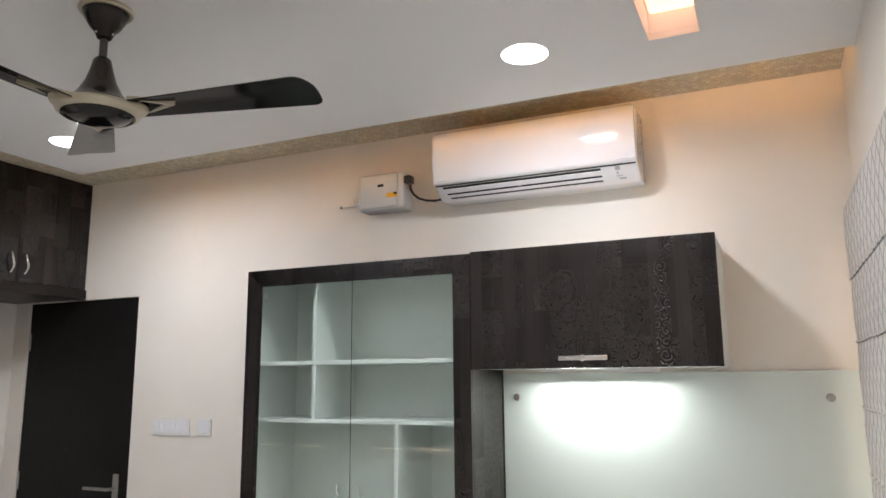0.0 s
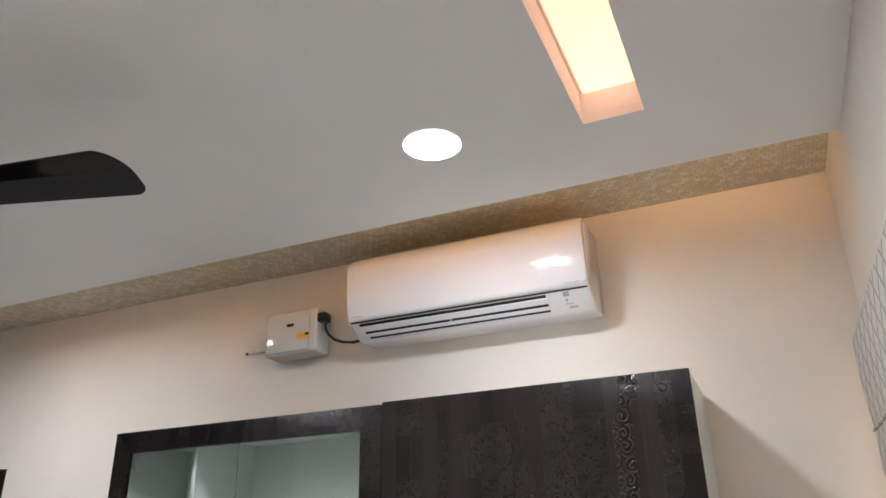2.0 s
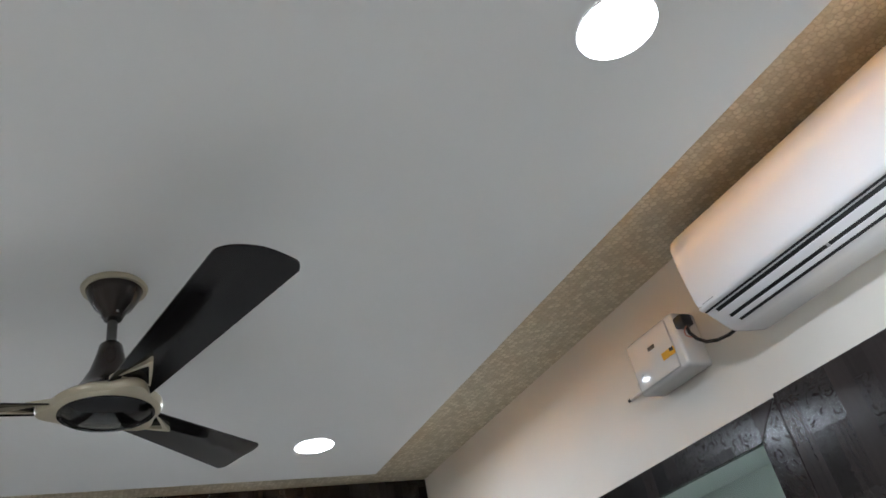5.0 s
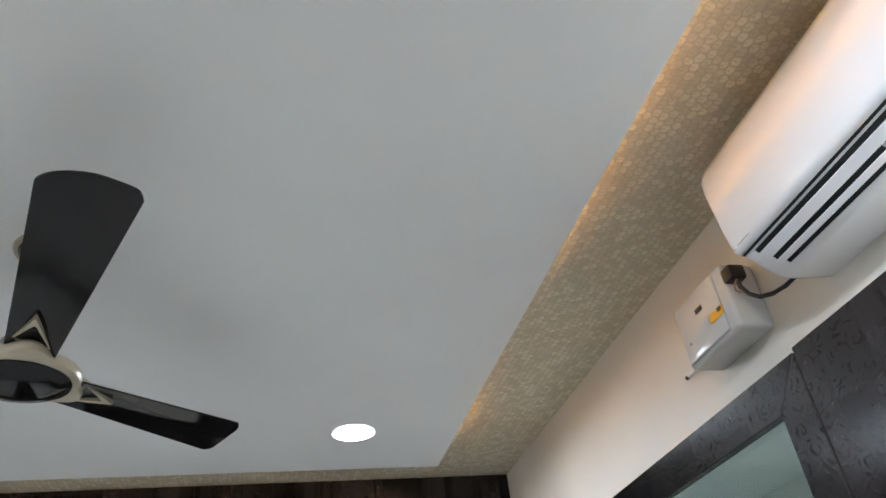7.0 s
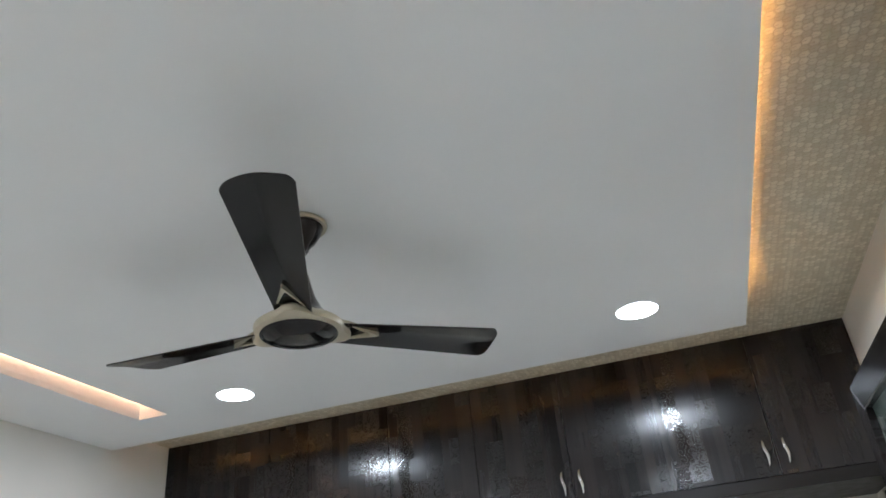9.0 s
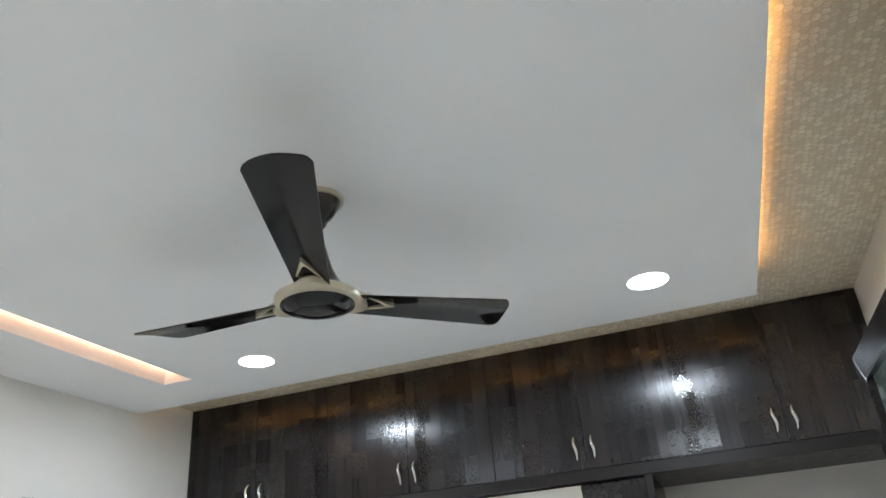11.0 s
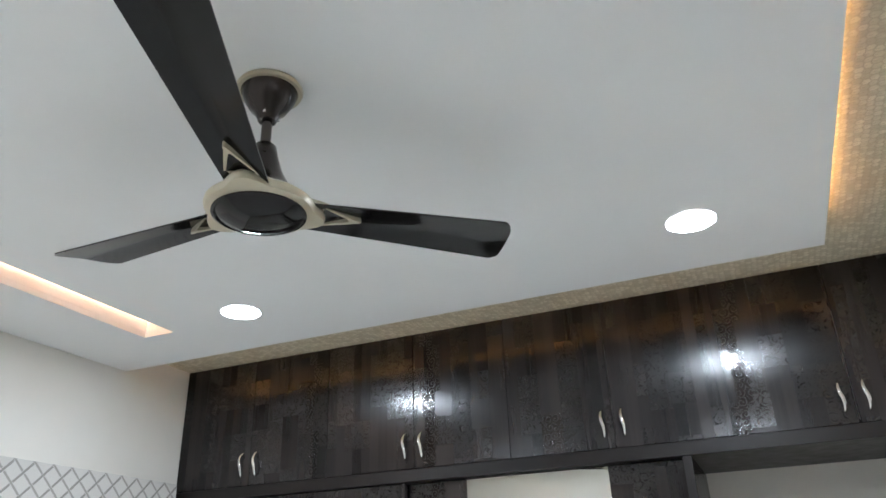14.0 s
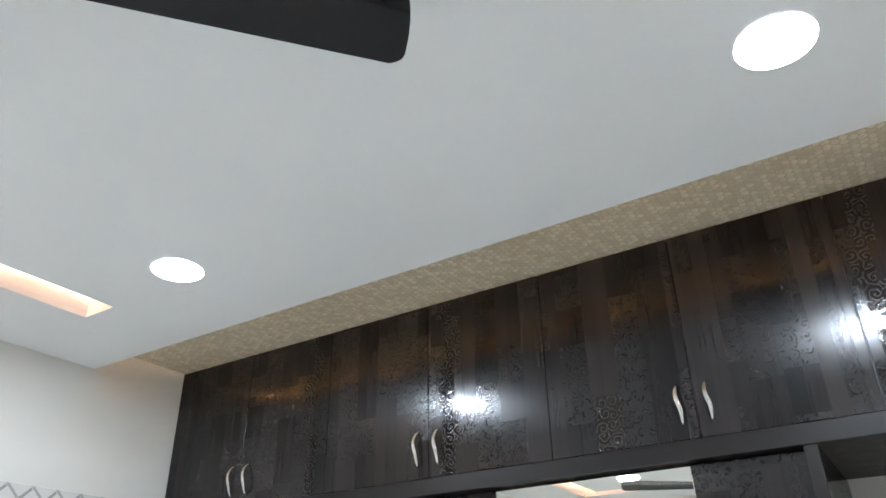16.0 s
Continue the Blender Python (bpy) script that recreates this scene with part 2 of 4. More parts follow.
def blind_cloth(name, along):
    """Off-white cloth printed with a woven lattice of grey bars; `along` is the level axis."""
    n = Nodes(name)
    p = n.pos()
    s = n.split(p)
    u, v = s[along], s[2]
    k = 1 / 0.098
    a = n.math("MULTIPLY", n.math("ADD", u, v), k)
    b = n.math("MULTIPLY", n.math("SUBTRACT", u, v), k)

    def bars(across, run):
        row = n.math("FLOOR", across)
        f = n.math("ABSOLUTE", n.math("SUBTRACT", n.math("FRACT", across), 0.5))
        bar = n.math("LESS_THAN", f, 0.076)
        g = n.math("FRACT", n.math("MULTIPLY", n.math("ADD", run, row), 0.5))
        gap = n.math("GREATER_THAN", n.math("ABSOLUTE", n.math("SUBTRACT", g, 0.25)), 0.055)
        return n.math("MULTIPLY", bar, gap)

    one = bars(a, b)
    two = bars(b, n.math("ADD", a, 1.0))
    weave = n.math("ADD", n.noise(n.join(n.math("MULTIPLY", u, 1.0), 0.0, n.math("MULTIPLY", v, 6.0)), 160, 2),
                   n.noise(n.join(n.math("MULTIPLY", u, 6.0), 0.0, v), 160, 2))
    base = n.mix(n.map(weave, 0.7, 1.3, 0, 1), (0.52, 0.50, 0.47), (0.61, 0.585, 0.55))
    col = n.mix(one, base, (0.27, 0.25, 0.232))
    col = n.mix(two, col, (0.32, 0.298, 0.276))
    n.set(Base_Color=col, Roughness=0.8)
    n.bump(n.math("ADD", weave, n.math("MULTIPLY", n.math("ADD", one, two), -0.4)), 0.25, 0.001)
    return n.mat


def floor_tile(name):
    n = Nodes(name)
    p = n.pos()
    vein = n.noise(p, 3.0, 8, 0.65)
    n.set(Base_Color=n.mix(n.map(vein, 0.35, 0.65, 0, 1), (0.72, 0.71, 0.69), (0.80, 0.79, 0.77)), Roughness=0.18)
    return n.mat


def glass(name, tint, rough=0.02):
    n = Nodes(name)
    n.set(Base_Color=tint, Roughness=rough)
    n.bsdf.inputs["Transmission Weight"].default_value = 1.0
    n.bsdf.inputs["IOR"].default_value = 1.45
    return n.mat


WALL = paint("cream_wall_paint", (0.80, 0.748, 0.672), 0.5)
WALL_WHITE = paint("white_wall_paint", (0.785, 0.75, 0.69), 0.5)
CEIL = paint("white_ceiling_paint", (0.80, 0.80, 0.79), 0.6, 0.02, 0.06)
PAPER = wallpaper("beige_wallpaper")
LAM_Y = laminate("dark_laminate_wardrobe", 1, ((0.245, 0.034), (1.655, 0.030), (-0.42, 0.024)))
LAM_X = laminate("dark_laminate_cabinet", 0, ((-0.215, 0.028),))
EDGE = plain("dark_edge_band", (0.012, 0.0092, 0.0082), 0.36, 0, 0.2, 14, 0.0, 0.003)
EDGE.node_tree.nodes["Principled BSDF"].inputs["Specular IOR Level"].default_value = 0.3
DOORWOOD = plain("dark_door_veneer", (0.005, 0.004, 0.0035), 0.5, 0, 0.3, 30)
DOORWOOD.node_tree.nodes["Principled BSDF"].inputs["Specular IOR Level"].default_value = 0.3
CHROME = plain("chrome", (0.80, 0.79, 0.77), 0.12, 1.0)
STEEL = plain("brushed_steel", (0.50, 0.49, 0.47), 0.3, 1.0)
MIRROR = Nodes("mirror_silver").set(Base_Color=(0.88, 0.90, 0.87), Metallic=1.0, Roughness=0.01).mat
WHITE = plain("white_gloss_plastic", (0.82, 0.81, 0.82), 0.085, 0, 0.03, 40, 0.3)
STAB = plain("stabiliser_plastic", (0.62, 0.615, 0.60), 0.12, 0, 0.03, 9, 0.0, 0.001)
WHITE_MATT = plain("white_plastic", (0.74, 0.73, 0.71), 0.35, 0, 0.04)
SHELF = plain("white_laminate", (0.76, 0.79, 0.76), 0.4, 0, 0.04)
BLACK = plain("black_plastic", (0.012, 0.012, 0.012), 0.35)
GREY = plain("grey_print", (0.40, 0.40, 0.41), 0.5)
ROD = plain("dark_chrome", (0.11, 0.105, 0.10), 0.14, 1.0)
WIRE = plain("pink_wire", (0.52, 0.22, 0.16), 0.45)
YELLOW = plain("yellow_sticker", (0.85, 0.47, 0.02), 0.4)
CREAM = paint("cream_window_paint", (0.74, 0.66, 0.54), 0.4)
FAN_DARK = plain("dark_brown_gloss", (0.006, 0.005, 0.0045), 0.07, 0, 0.1, 20, 0.0, 0.002)
FAN_DARK.node_tree.nodes["Principled BSDF"].inputs["Specular IOR Level"].default_value = 0.25
FAN_METAL = plain("dark_bronze_metal", (0.034, 0.026, 0.022), 0.17, 0.4, 0.06, 12, 0.0, 0.001)
FAN_GOLD = plain("pale_gold_metal", (0.46, 0.41, 0.30), 0.32, 0.25, 0.05, 20, 0.0, 0.003)
CLOTH_Y = blind_cloth("lattice_cloth_side", 1)
CLOTH_X = blind_cloth("lattice_cloth_back", 0)
TILE = floor_tile("polished_tile")
BOARD = plain("back_painted_glass", (0.66, 0.74, 0.70), 0.12, 0, 0.03, 10, 0.4)
PANE = glass("cabinet_glass", (0.80, 0.86, 0.82))
PANE.node_tree.nodes["Principled BSDF"].inputs["Specular IOR Level"].default_value = 0.3
WINPANE = glass("window_glass", (0.95, 0.95, 0.93))
LED_COOL = glow("downlight_diffuser", (0.90, 0.95, 1.0), 16.0)


def slot_glow(name, colour, low, high, y0, y1):
    """Glow that grows from y0 to y1, imitating the hot spot of a hidden LED strip."""
    n = Nodes(name)
    n.set(Base_Color=(0.8, 0.8, 0.8), Emission_Color=colour, Emission_Strength=n.map(n.split(n.pos())[1], y0, y1, low, high))
    return n.mat


LED_WARM = slot_glow("warm_led", (1.0, 0.48, 0.255), 1.35, 2.3, 1.1, 1.66)
LED_TAPE = glow("warm_led_tape", (1.0, 0.56, 0.32), 13.0)
COVE_WARM = glow("warm_cove_led", (1.0, 0.51, 0.16), 34.0)
DUSK = glow("evening_backdrop", (1.0, 0.84, 0.64), 3.2)

# ---------------------------------------------------------------- mesh helpers


def box(x0, x1, y0, y1, z0, z1, bevel=0.0, bm=None, segments=1):
    out = bm or bmesh.new()
    made = bmesh.ops.create_cube(out, size=1.0)["verts"]
    for v in made:
        v.co = Vector(((x0 + x1) / 2 + v.co.x * (x1 - x0), (y0 + y1) / 2 + v.co.y * (y1 - y0), (z0 + z1) / 2 + v.co.z * (z1 - z0)))
    if bevel:
        edges = list({e for v in made for e in v.link_edges})
        bmesh.ops.bevel(out, geom=edges, offset=bevel, segments=segments, profile=0.5, affect="EDGES")
    return out


def lathe(profile, cx=0, cy=0, n=40, bm=None, phase=0.0):
    """Turn (radius, z) pairs about the upright axis."""
    bm = bm or bmesh.new()
    rings = []
    for r, z in profile:
        if r < 1e-5:
            rings.append([bm.verts.new((cx, cy, z))])
        else:
            rings.append([bm.verts.new((cx + r * math.cos(phase + math.tau * i / n), cy + r * math.sin(phase + math.tau * i / n), z)) for i in range(n)])
    for a, b in zip(rings, rings[1:]):
        for i in range(n):
            j = (i + 1) % n
            q = [a[i % len(a)], a[j % len(a)], b[j % len(b)], b[i % len(b)]]
            q = [v for k, v in enumerate(q) if v not in q[:k]]
            if len(q) > 2:
                bm.faces.new(q)
    bmesh.ops.recalc_face_normals(bm, faces=bm.faces)
    return bm


def sweep(points, radii, n=10, flat=1.0, bm=None, side=Vector((1, 0, 0))):
    """A closed tube through points; flat squeezes it across `side`."""
    bm = bm or bmesh.new()
    pts = [Vector(p) for p in points]
    rings = []
    for i, p in enumerate(pts):
        d = (pts[min(i + 1, len(pts) - 1)] - pts[max(i - 1, 0)]).normalized()
        s = (side - d * side.dot(d)).normalized()
        o = d.cross(s)
        r = radii[i] if isinstance(radii, (list, tuple)) else radii
        rings.append([bm.verts.new(p + s * r * flat * math.cos(math.tau * k / n) + o * r * math.sin(math.tau * k / n)) for k in range(n)])
    for a, b in zip(rings, rings[1:]):
        for i in range(n):
            bm.faces.new((a[i], a[(i + 1) % n], b[(i + 1) % n], b[i]))
    bm.faces.new(rings[0]), bm.faces.new(rings[-1])
    bmesh.ops.recalc_face_normals(bm, faces=bm.faces)
    return bm


def slab(outline, depth, axis=2):
    """Closed solid from a flat outline of 3D points, pushed by `depth` along an axis."""
    bm = bmesh.new()
    f = bm.faces.new([bm.verts.new(p) for p in outline])
    got = bmesh.ops.extrude_face_region(bm, geom=[f])["geom"]
    off = Vector((0, 0, 0))
    off[axis] = depth
    for v in got:
        if isinstance(v, bmesh.types.BMVert):
            v.co += off
    bmesh.ops.recalc_face_normals(bm, faces=bm.faces)
    return bm


def root_of(ob):
    v = Vector((0, 0, 0))
    while ob:
        v += ob.location
        ob = ob.parent
    return v


def put(name, bm, material, smooth=False):
    me = bpy.data.meshes.new(name)
    bm.to_mesh(me)
    bm.free()
    me.materials.append(material)
    if smooth:
        me.shade_smooth()
        me.set_sharp_from_angle(angle=radians(38))
    return new(name, me)


def part(name, bm, material, parent, label="", smooth=False):
    """One mesh, given in room coordinates, as a part of a thing or of a part."""
    base = root_of(parent)
    for v in bm.verts:
        v.co -= base
    ob = put(name, bm, material, smooth)
    ob.parent = parent
    return tagged(ob, label)


def thing(name, at, label, category, group=""):
    ob = new(name)
    ob.location = at
    ob.empty_display_size = 0.1
    return tagged(ob, label, category, group)


def structure(name, bm, material, label, category):
    return tagged(put(name, bm, material), label, category, kind="structure")


# ---------------------------------------------------------------- the room
structure("floor", box(X_LEFT - 0.12, X_RIGHT + 0.12, Y_BACK - 0.12, Y_AC + 0.12, -0.1, 0), TILE, "pale polished tile floor of the bedroom", "floor")


def pierced(axis, face, back, a0, a1, z0, z1, hole):
    """A wall slab between `face` and `back`, with one opening (a0, a1, z0, z1); built as one mesh."""
    bm = bmesh.new()
    cuts_a = sorted({a0, a1, hole[0], hole[1]})
    cuts_z = sorted({z0, z1, hole[2], hole[3]})
    vert = {}

    def at(a, z):
        key = (round(a, 5), round(z, 5))
        if key not in vert:
            vert[key] = bm.verts.new((a, face, z) if axis == "y" else (face, a, z))
        return vert[key]

    faces = []
    for p, q in zip(cuts_a, cuts_a[1:]):
        for r, s in zip(cuts_z, cuts_z[1:]):
            if hole[0] - 1e-6 <= p and q <= hole[1] + 1e-6 and hole[2] - 1e-6 <= r and s <= hole[3] + 1e-6:
                continue
            faces.append(bm.faces.new((at(p, r), at(q, r), at(q, s), at(p, s))))
    got = bmesh.ops.extrude_face_region(bm, geom=faces)["geom"]
    for v in got:
        if isinstance(v, bmesh.types.BMVert):
            if axis == "y":
                v.co.y = back
            else:
                v.co.x = back
    bmesh.ops.recalc_face_normals(bm, faces=bm.faces)
    return bm


DOOR = (-4.19, -3.268, 0.0, 2.061)
structure("wall_north", pierced("y", Y_AC, Y_AC + 0.12, X_LEFT, X_RIGHT, 0, Z_TOP, DOOR), WALL, "cream painted wall behind the air conditioner", "wall")
WIN_R = (1.045, 2.462, 0.9, 2.16)
structure("wall_east", pierced("x", X_RIGHT, X_RIGHT + 0.15, Y_BACK - 0.12, Y_AC + 0.12, 0, Z_TOP, WIN_R), WALL_WHITE, "white painted wall with a curtained window", "wall")
WIN_B = (-3.62, -2.56, 0.9, 2.13)
structure("wall_south", pierced("y", Y_BACK, Y_BACK - 0.15, X_LEFT, X_RIGHT, 0, Z_TOP, WIN_B), WALL_WHITE, "white painted wall with a window beside the wardrobe", "wall")
structure("wall_west", box(X_LEFT - 0.12, X_LEFT, Y_BACK - 0.12, Y_AC + 0.12, 0, Z_TOP), WALL_WHITE, "white painted wall behind the wardrobe", "wall")
structure("ceiling", box(X_LEFT - 0.12, X_RIGHT + 0.15, Y_BACK - 0.15, Y_AC + 0.12, Z_TOP, Z_TOP + 0.12), PAPER, "upper ceiling covered in beige patterned wallpaper", "ceiling")

# hung panel with an L-shaped light slot
SX0, SX1, SY0, SY1, BX0, BY1 = -0.172, -0.008, -0.798, 1.697, -2.895, -0.634


def in_slot(x, y):
    return (SX0 < x < SX1 and SY0 < y < SY1) or (BX0 < x < SX1 and SY0 < y < BY1)


bm = bmesh.new()
xs = [X_EDGE, BX0, SX0, SX1, X_RIGHT - 0.001]
ys = [Y_BACK + 0.001, SY0, BY1, SY1, Y_EDGE]
grid = {(i, j): bm.verts.new((x, y, Z_PANEL)) for i, x in enumerate(xs) for j, y in enumerate(ys)}
faces = []
for i in range(4):
    for j in range(4):
        if not in_slot((xs[i] + xs[i + 1]) / 2, (ys[j] + ys[j + 1]) / 2):
            faces.append(bm.faces.new((grid[i, j], grid[i, j + 1], grid[i + 1, j + 1], grid[i + 1, j])))
got = bmesh.ops.extrude_face_region(bm, geom=faces)["geom"]
for v in got:
    if isinstance(v, bmesh.types.BMVert):
        v.co.z += 0.024
bmesh.ops.delete(bm, geom=[v for v in bm.verts if not v.link_faces], context="VERTS")
bmesh.ops.recalc_face_normals(bm, faces=bm.faces)
structure("ceiling_panel", bm, CEIL, "white painted gypsum ceiling panel hung below the ceiling", "ceiling")

# boards that line the slot up to the ceiling
z0, z1, w = Z_PANEL + 0.0245, Z_TOP - 0.001, 0.012
bm = bmesh.new()
for a in ((SX0 - w, SX0, BY1, SY1 + w), (SX1, SX1 + w, SY0 - w, SY1 + w), (SX0, SX1, SY1, SY1 + w),
          (BX0 - w, BX0, SY0 - w, BY1 + w), (BX0, SX1, SY0 - w, SY0), (BX0, SX0 - w, BY1, BY1 + w)):
    box(*a, z0, z1, bm=bm)
structure("slot_lining", bm, CEIL, "white boards lining the light slot in the ceiling", "ceiling trim")
bm = bmesh.new()
box(SX0 + 0.001, SX1 - 0.001, SY0 + 0.001, SY1 - 0.001, Z_TOP - 0.006, Z_TOP - 0.001, bm=bm)
box(BX0 + 0.001, SX0 + 0.0005, SY0 + 0.001, BY1 - 0.001, Z_TOP - 0.006, Z_TOP - 0.001, bm=bm)
structure("slot_top", bm, CEIL, "white board closing the top of the light slot", "ceiling trim")
# unseen upstand on the panel's free edges, added to limit the cove light's spread
bm = bmesh.new()
zl = Z_PANEL + 0.0245
box(X_EDGE, X_RIGHT - 0.002, Y_EDGE - 0.012, Y_EDGE - 0.001, zl, Z_PANEL + 0.062, bm=bm)
box(X_EDGE + 0.001, X_EDGE + 0.012, Y_BACK + 0.002, Y_EDGE - 0.0125, zl, Z_PANEL + 0.062, bm=bm)
structure("panel_upstand", bm, CEIL, "low unseen white upstand added along the panel edges to limit the cove light", "ceiling trim")

# ---------------------------------------------------------------- ceiling lights
slot_light = thing("slot_light", (SX0, SY0, Z_TOP), "warm LED light glowing in an L-shaped ceiling slot", "ceiling light")
# glowing boards stand in for the slot top lit by hidden LEDs
part("diffuser", box(SX0 + 0.010, SX1 - 0.010, SY0 + 0.010, SY1 - 0.004, Z_TOP - 0.014, Z_TOP - 0.0065, 0.003), LED_WARM, slot_light)
part("diffuser", box(BX0 + 0.004, SX0 + 0.009, SY0 + 0.010, SY0 + 0.055, Z_TOP - 0.014, Z_TOP - 0.0065, 0.003), LED_WARM, slot_light)
part("led_tape", box(BX0 + 0.004, SX1 - 0.010, SY0 + 0.0015, SY0 + 0.0085, Z_TOP - 0.020, Z_TOP - 0.0075, 0.001), LED_TAPE, slot_light)

zc = Z_PANEL + 0.0545
cove = thing("cove_light", (X_EDGE, Y_EDGE, zc), "warm LED rope lying on the ceiling panel behind its edge", "strip light")
rope = [(0.44, 2.000, zc + 0.014), (-0.3, 2.000, zc + 0.012), (-0.5, 2.002, zc + 0.001), (-1.2, 2.004, zc - 0.002), (-1.5, 2.004, zc - 0.001), (-1.8, 2.008, zc - 0.004), (-2.2, 2.012, zc - 0.006), (-2.8, 2.008, zc - 0.004), (-3.0, 1.985, zc), (-3.10, 1.96, zc)]
part("led_rope", sweep(rope, 0.0075, 8, side=Vector((0, 0, 1))), COVE_WARM, cove)
rope = [(-3.06, 1.9, zc), (-3.05, 1.2, zc), (-3.05, 0.0, zc), (-3.08, -0.9, zc), (-3.19, -1.21, zc)]
part("led_rope", sweep(rope, 0.0036, 8, side=Vector((0, 0, 1))), COVE_WARM, cove)

down = thing("downlight", (0, 0, 0), "round white LED downlight, lit, set into the ceiling panel", "ceiling light", "downlights of the ceiling panel")
part("rim", lathe([(0.0805, 0.0), (0.0828, -0.001), (0.0834, -0.0025), (0.0828, -0.0038), (0.0815, -0.0036), (0.0805, -0.002)]), WHITE_MATT, down, smooth=True)
part("diffuser", lathe([(0.0, -0.006), (0.06, -0.006), (0.081, -0.0035)]), LED_COOL, down, "glowing white diffuser")
first = True
for dx, dy in DOWNLIGHTS:
    m = pose(dx, dy, Z_PANEL - 0.0005)
    if first:
        down.matrix_basis, first = m, False
    else:
        copy_thing(down, m)

# ---------------------------------------------------------------- ceiling fan
FX, FY = -1.643, 0.775
fan = thing("ceiling_fan", (FX, FY, Z_PANEL), "dark brown three-blade ceiling fan with pale gold trim, at rest", "ceiling fan")
part("canopy", lathe([(0.0, 2.6825), (0.066, 2.6825), (0.068, 2.672), (0.060, 2.650), (0.044, 2.622), (0.030, 2.608), (0.024, 2.594), (0.021, 2.588), (0.0, 2.586)], FX, FY), FAN_METAL, fan, smooth=True)
part("canopy_ring", lathe([(0.066, 2.682), (0.076, 2.682), (0.079, 2.676), (0.076, 2.669), (0.067, 2.669)], FX, FY), FAN_GOLD, fan, "pale gold ring", smooth=True)
for a in (20, 140, 260):
    part("screw", lathe([(0, -0.004), (0.004, -0.003), (0.004, 0.003), (0, 0.004)], FX + 0.025 * math.cos(radians(a)), FY + 0.025 * math.sin(radians(a)), 10), CHROME, fan)
for o in [c for c in fan.children if c.name.startswith("screw")]:
    for v in o.data.vertices:
        v.co.z += 2.600
part("rod", lathe([(0.0, 2.60), (0.012, 2.60), (0.012, 2.50), (0.0, 2.50)], FX, FY, 20), ROD, fan, smooth=True)
part("motor_housing", lathe([(0.0, 2.523), (0.020, 2.523), (0.026, 2.516), (0.032, 2.488), (0.044, 2.448), (0.062, 2.413), (0.076, 2.396), (0.092, 2.384), (0.094, 2.368), (0.0, 2.368)], FX, FY), FAN_METAL, fan, smooth=True)

BLADES = (21.4, 141.4, 261.4)


def trim_ring():
    """Gold ring whose rim runs out into three pointed arms."""
    bm = bmesh.new()
    n = 120
    loops = []
    for r0, z, arm in ((0.092, 2.372, 0), (0.110, 2.374, 1), (0.119, 2.366, 1), (0.120, 2.358, 1), (0.116, 2.349, 1), (0.103, 2.343, 0)):
        ring = []
        for i in range(n):
            a = math.tau * i / n
            near = min(abs((math.degrees(a) - b + 180) % 360 - 180) for b in BLADES)
            out = 0.030 * (0.5 + 0.5 * math.cos(math.pi * min(near / 30, 1.0))) ** 1.2 * arm
            ring.append(bm.verts.new((FX + (r0 + out) * math.cos(a), FY + (r0 + out) * math.sin(a), z)))
        loops.append(ring)
    for a, b in zip(loops, loops[1:] + loops[:1]):
        for i in range(n):
            bm.faces.new((a[i], a[(i + 1) % n], b[(i + 1) % n], b[i]))
    bmesh.ops.recalc_face_normals(bm, faces=bm.faces)
    return bm


part("trim_ring", trim_ring(), FAN_GOLD, fan, "pale gold ring", smooth=True)
part("cap", lathe([(0.104, 2.353), (0.103, 2.341), (0.097, 2.338), (0.094, 2.341), (0.090, 2.339), (0.081, 2.333), (0.057, 2.325), (0.028, 2.321), (0.0, 2.320)], FX, FY, 56), FAN_DARK, fan, "glossy black domed cap", smooth=True)


def blade_mesh(angle):
    """A pitched blade with rounded tip corners, on its bearing round the hub."""
    rows, cols = 14, 18
    bm = bmesh.new()
    grid = []
    for i in range(rows + 1):
        f = i / rows
        row = []
        for j in range(cols + 1):
            u = 0.5 - 0.5 * math.cos(math.pi * j / cols)
            tip = 0.658 - 0.075 * (1 - math.sqrt(1 - 0.98 * (1 - u) ** 2)) - 0.020 * max(0.0, (u - 0.88) / 0.12) ** 2.2
            r = 0.105 + (tip - 0.105) * f
            k = (r - 0.115) / 0.55
            lead, trail = 0.0482 + 0.0330 * k, -(0.0478 + 0.0357 * k)
            s = trail + (lead - trail) * u
            row.append((r, s, 2.3615 + PITCH * s + 0.008 * (1 - math.sqrt((2 * u - 1) ** 2 + 0.02)) + 0.044 * k))
        grid.append(row)
    c, si = math.cos(radians(angle)), math.sin(radians(angle))

    def vert(p, dz):
        return bm.verts.new((FX + p[0] * c - p[1] * si, FY + p[0] * si + p[1] * c, p[2] + dz))

    top = [[vert(p, 0.004) for p in row] for row in grid]
    low = [[vert(p, 0.0) for p in row] for row in grid]
    for sheet, flip in ((top, False), (low, True)):
        for a, b in zip(sheet, sheet[1:]):
            for j in range(cols):
                q = (a[j], b[j], b[j + 1], a[j + 1])
                bm.faces.new(q[::-1] if flip else q)
    for j in range(cols):
        bm.faces.new((top[0][j], top[0][j + 1], low[0][j + 1], low[0][j]))
        bm.faces.new((top[-1][j], low[-1][j], low[-1][j + 1], top[-1][j + 1]))
    for i in range(rows):
        bm.faces.new((top[i][0], low[i][0], low[i + 1][0], top[i + 1][0]))
        bm.faces.new((top[i][cols], top[i + 1][cols], low[i + 1][cols], low[i][cols]))
    bmesh.ops.recalc_face_normals(bm, faces=bm.faces)
    return bm


PITCH = -0.155


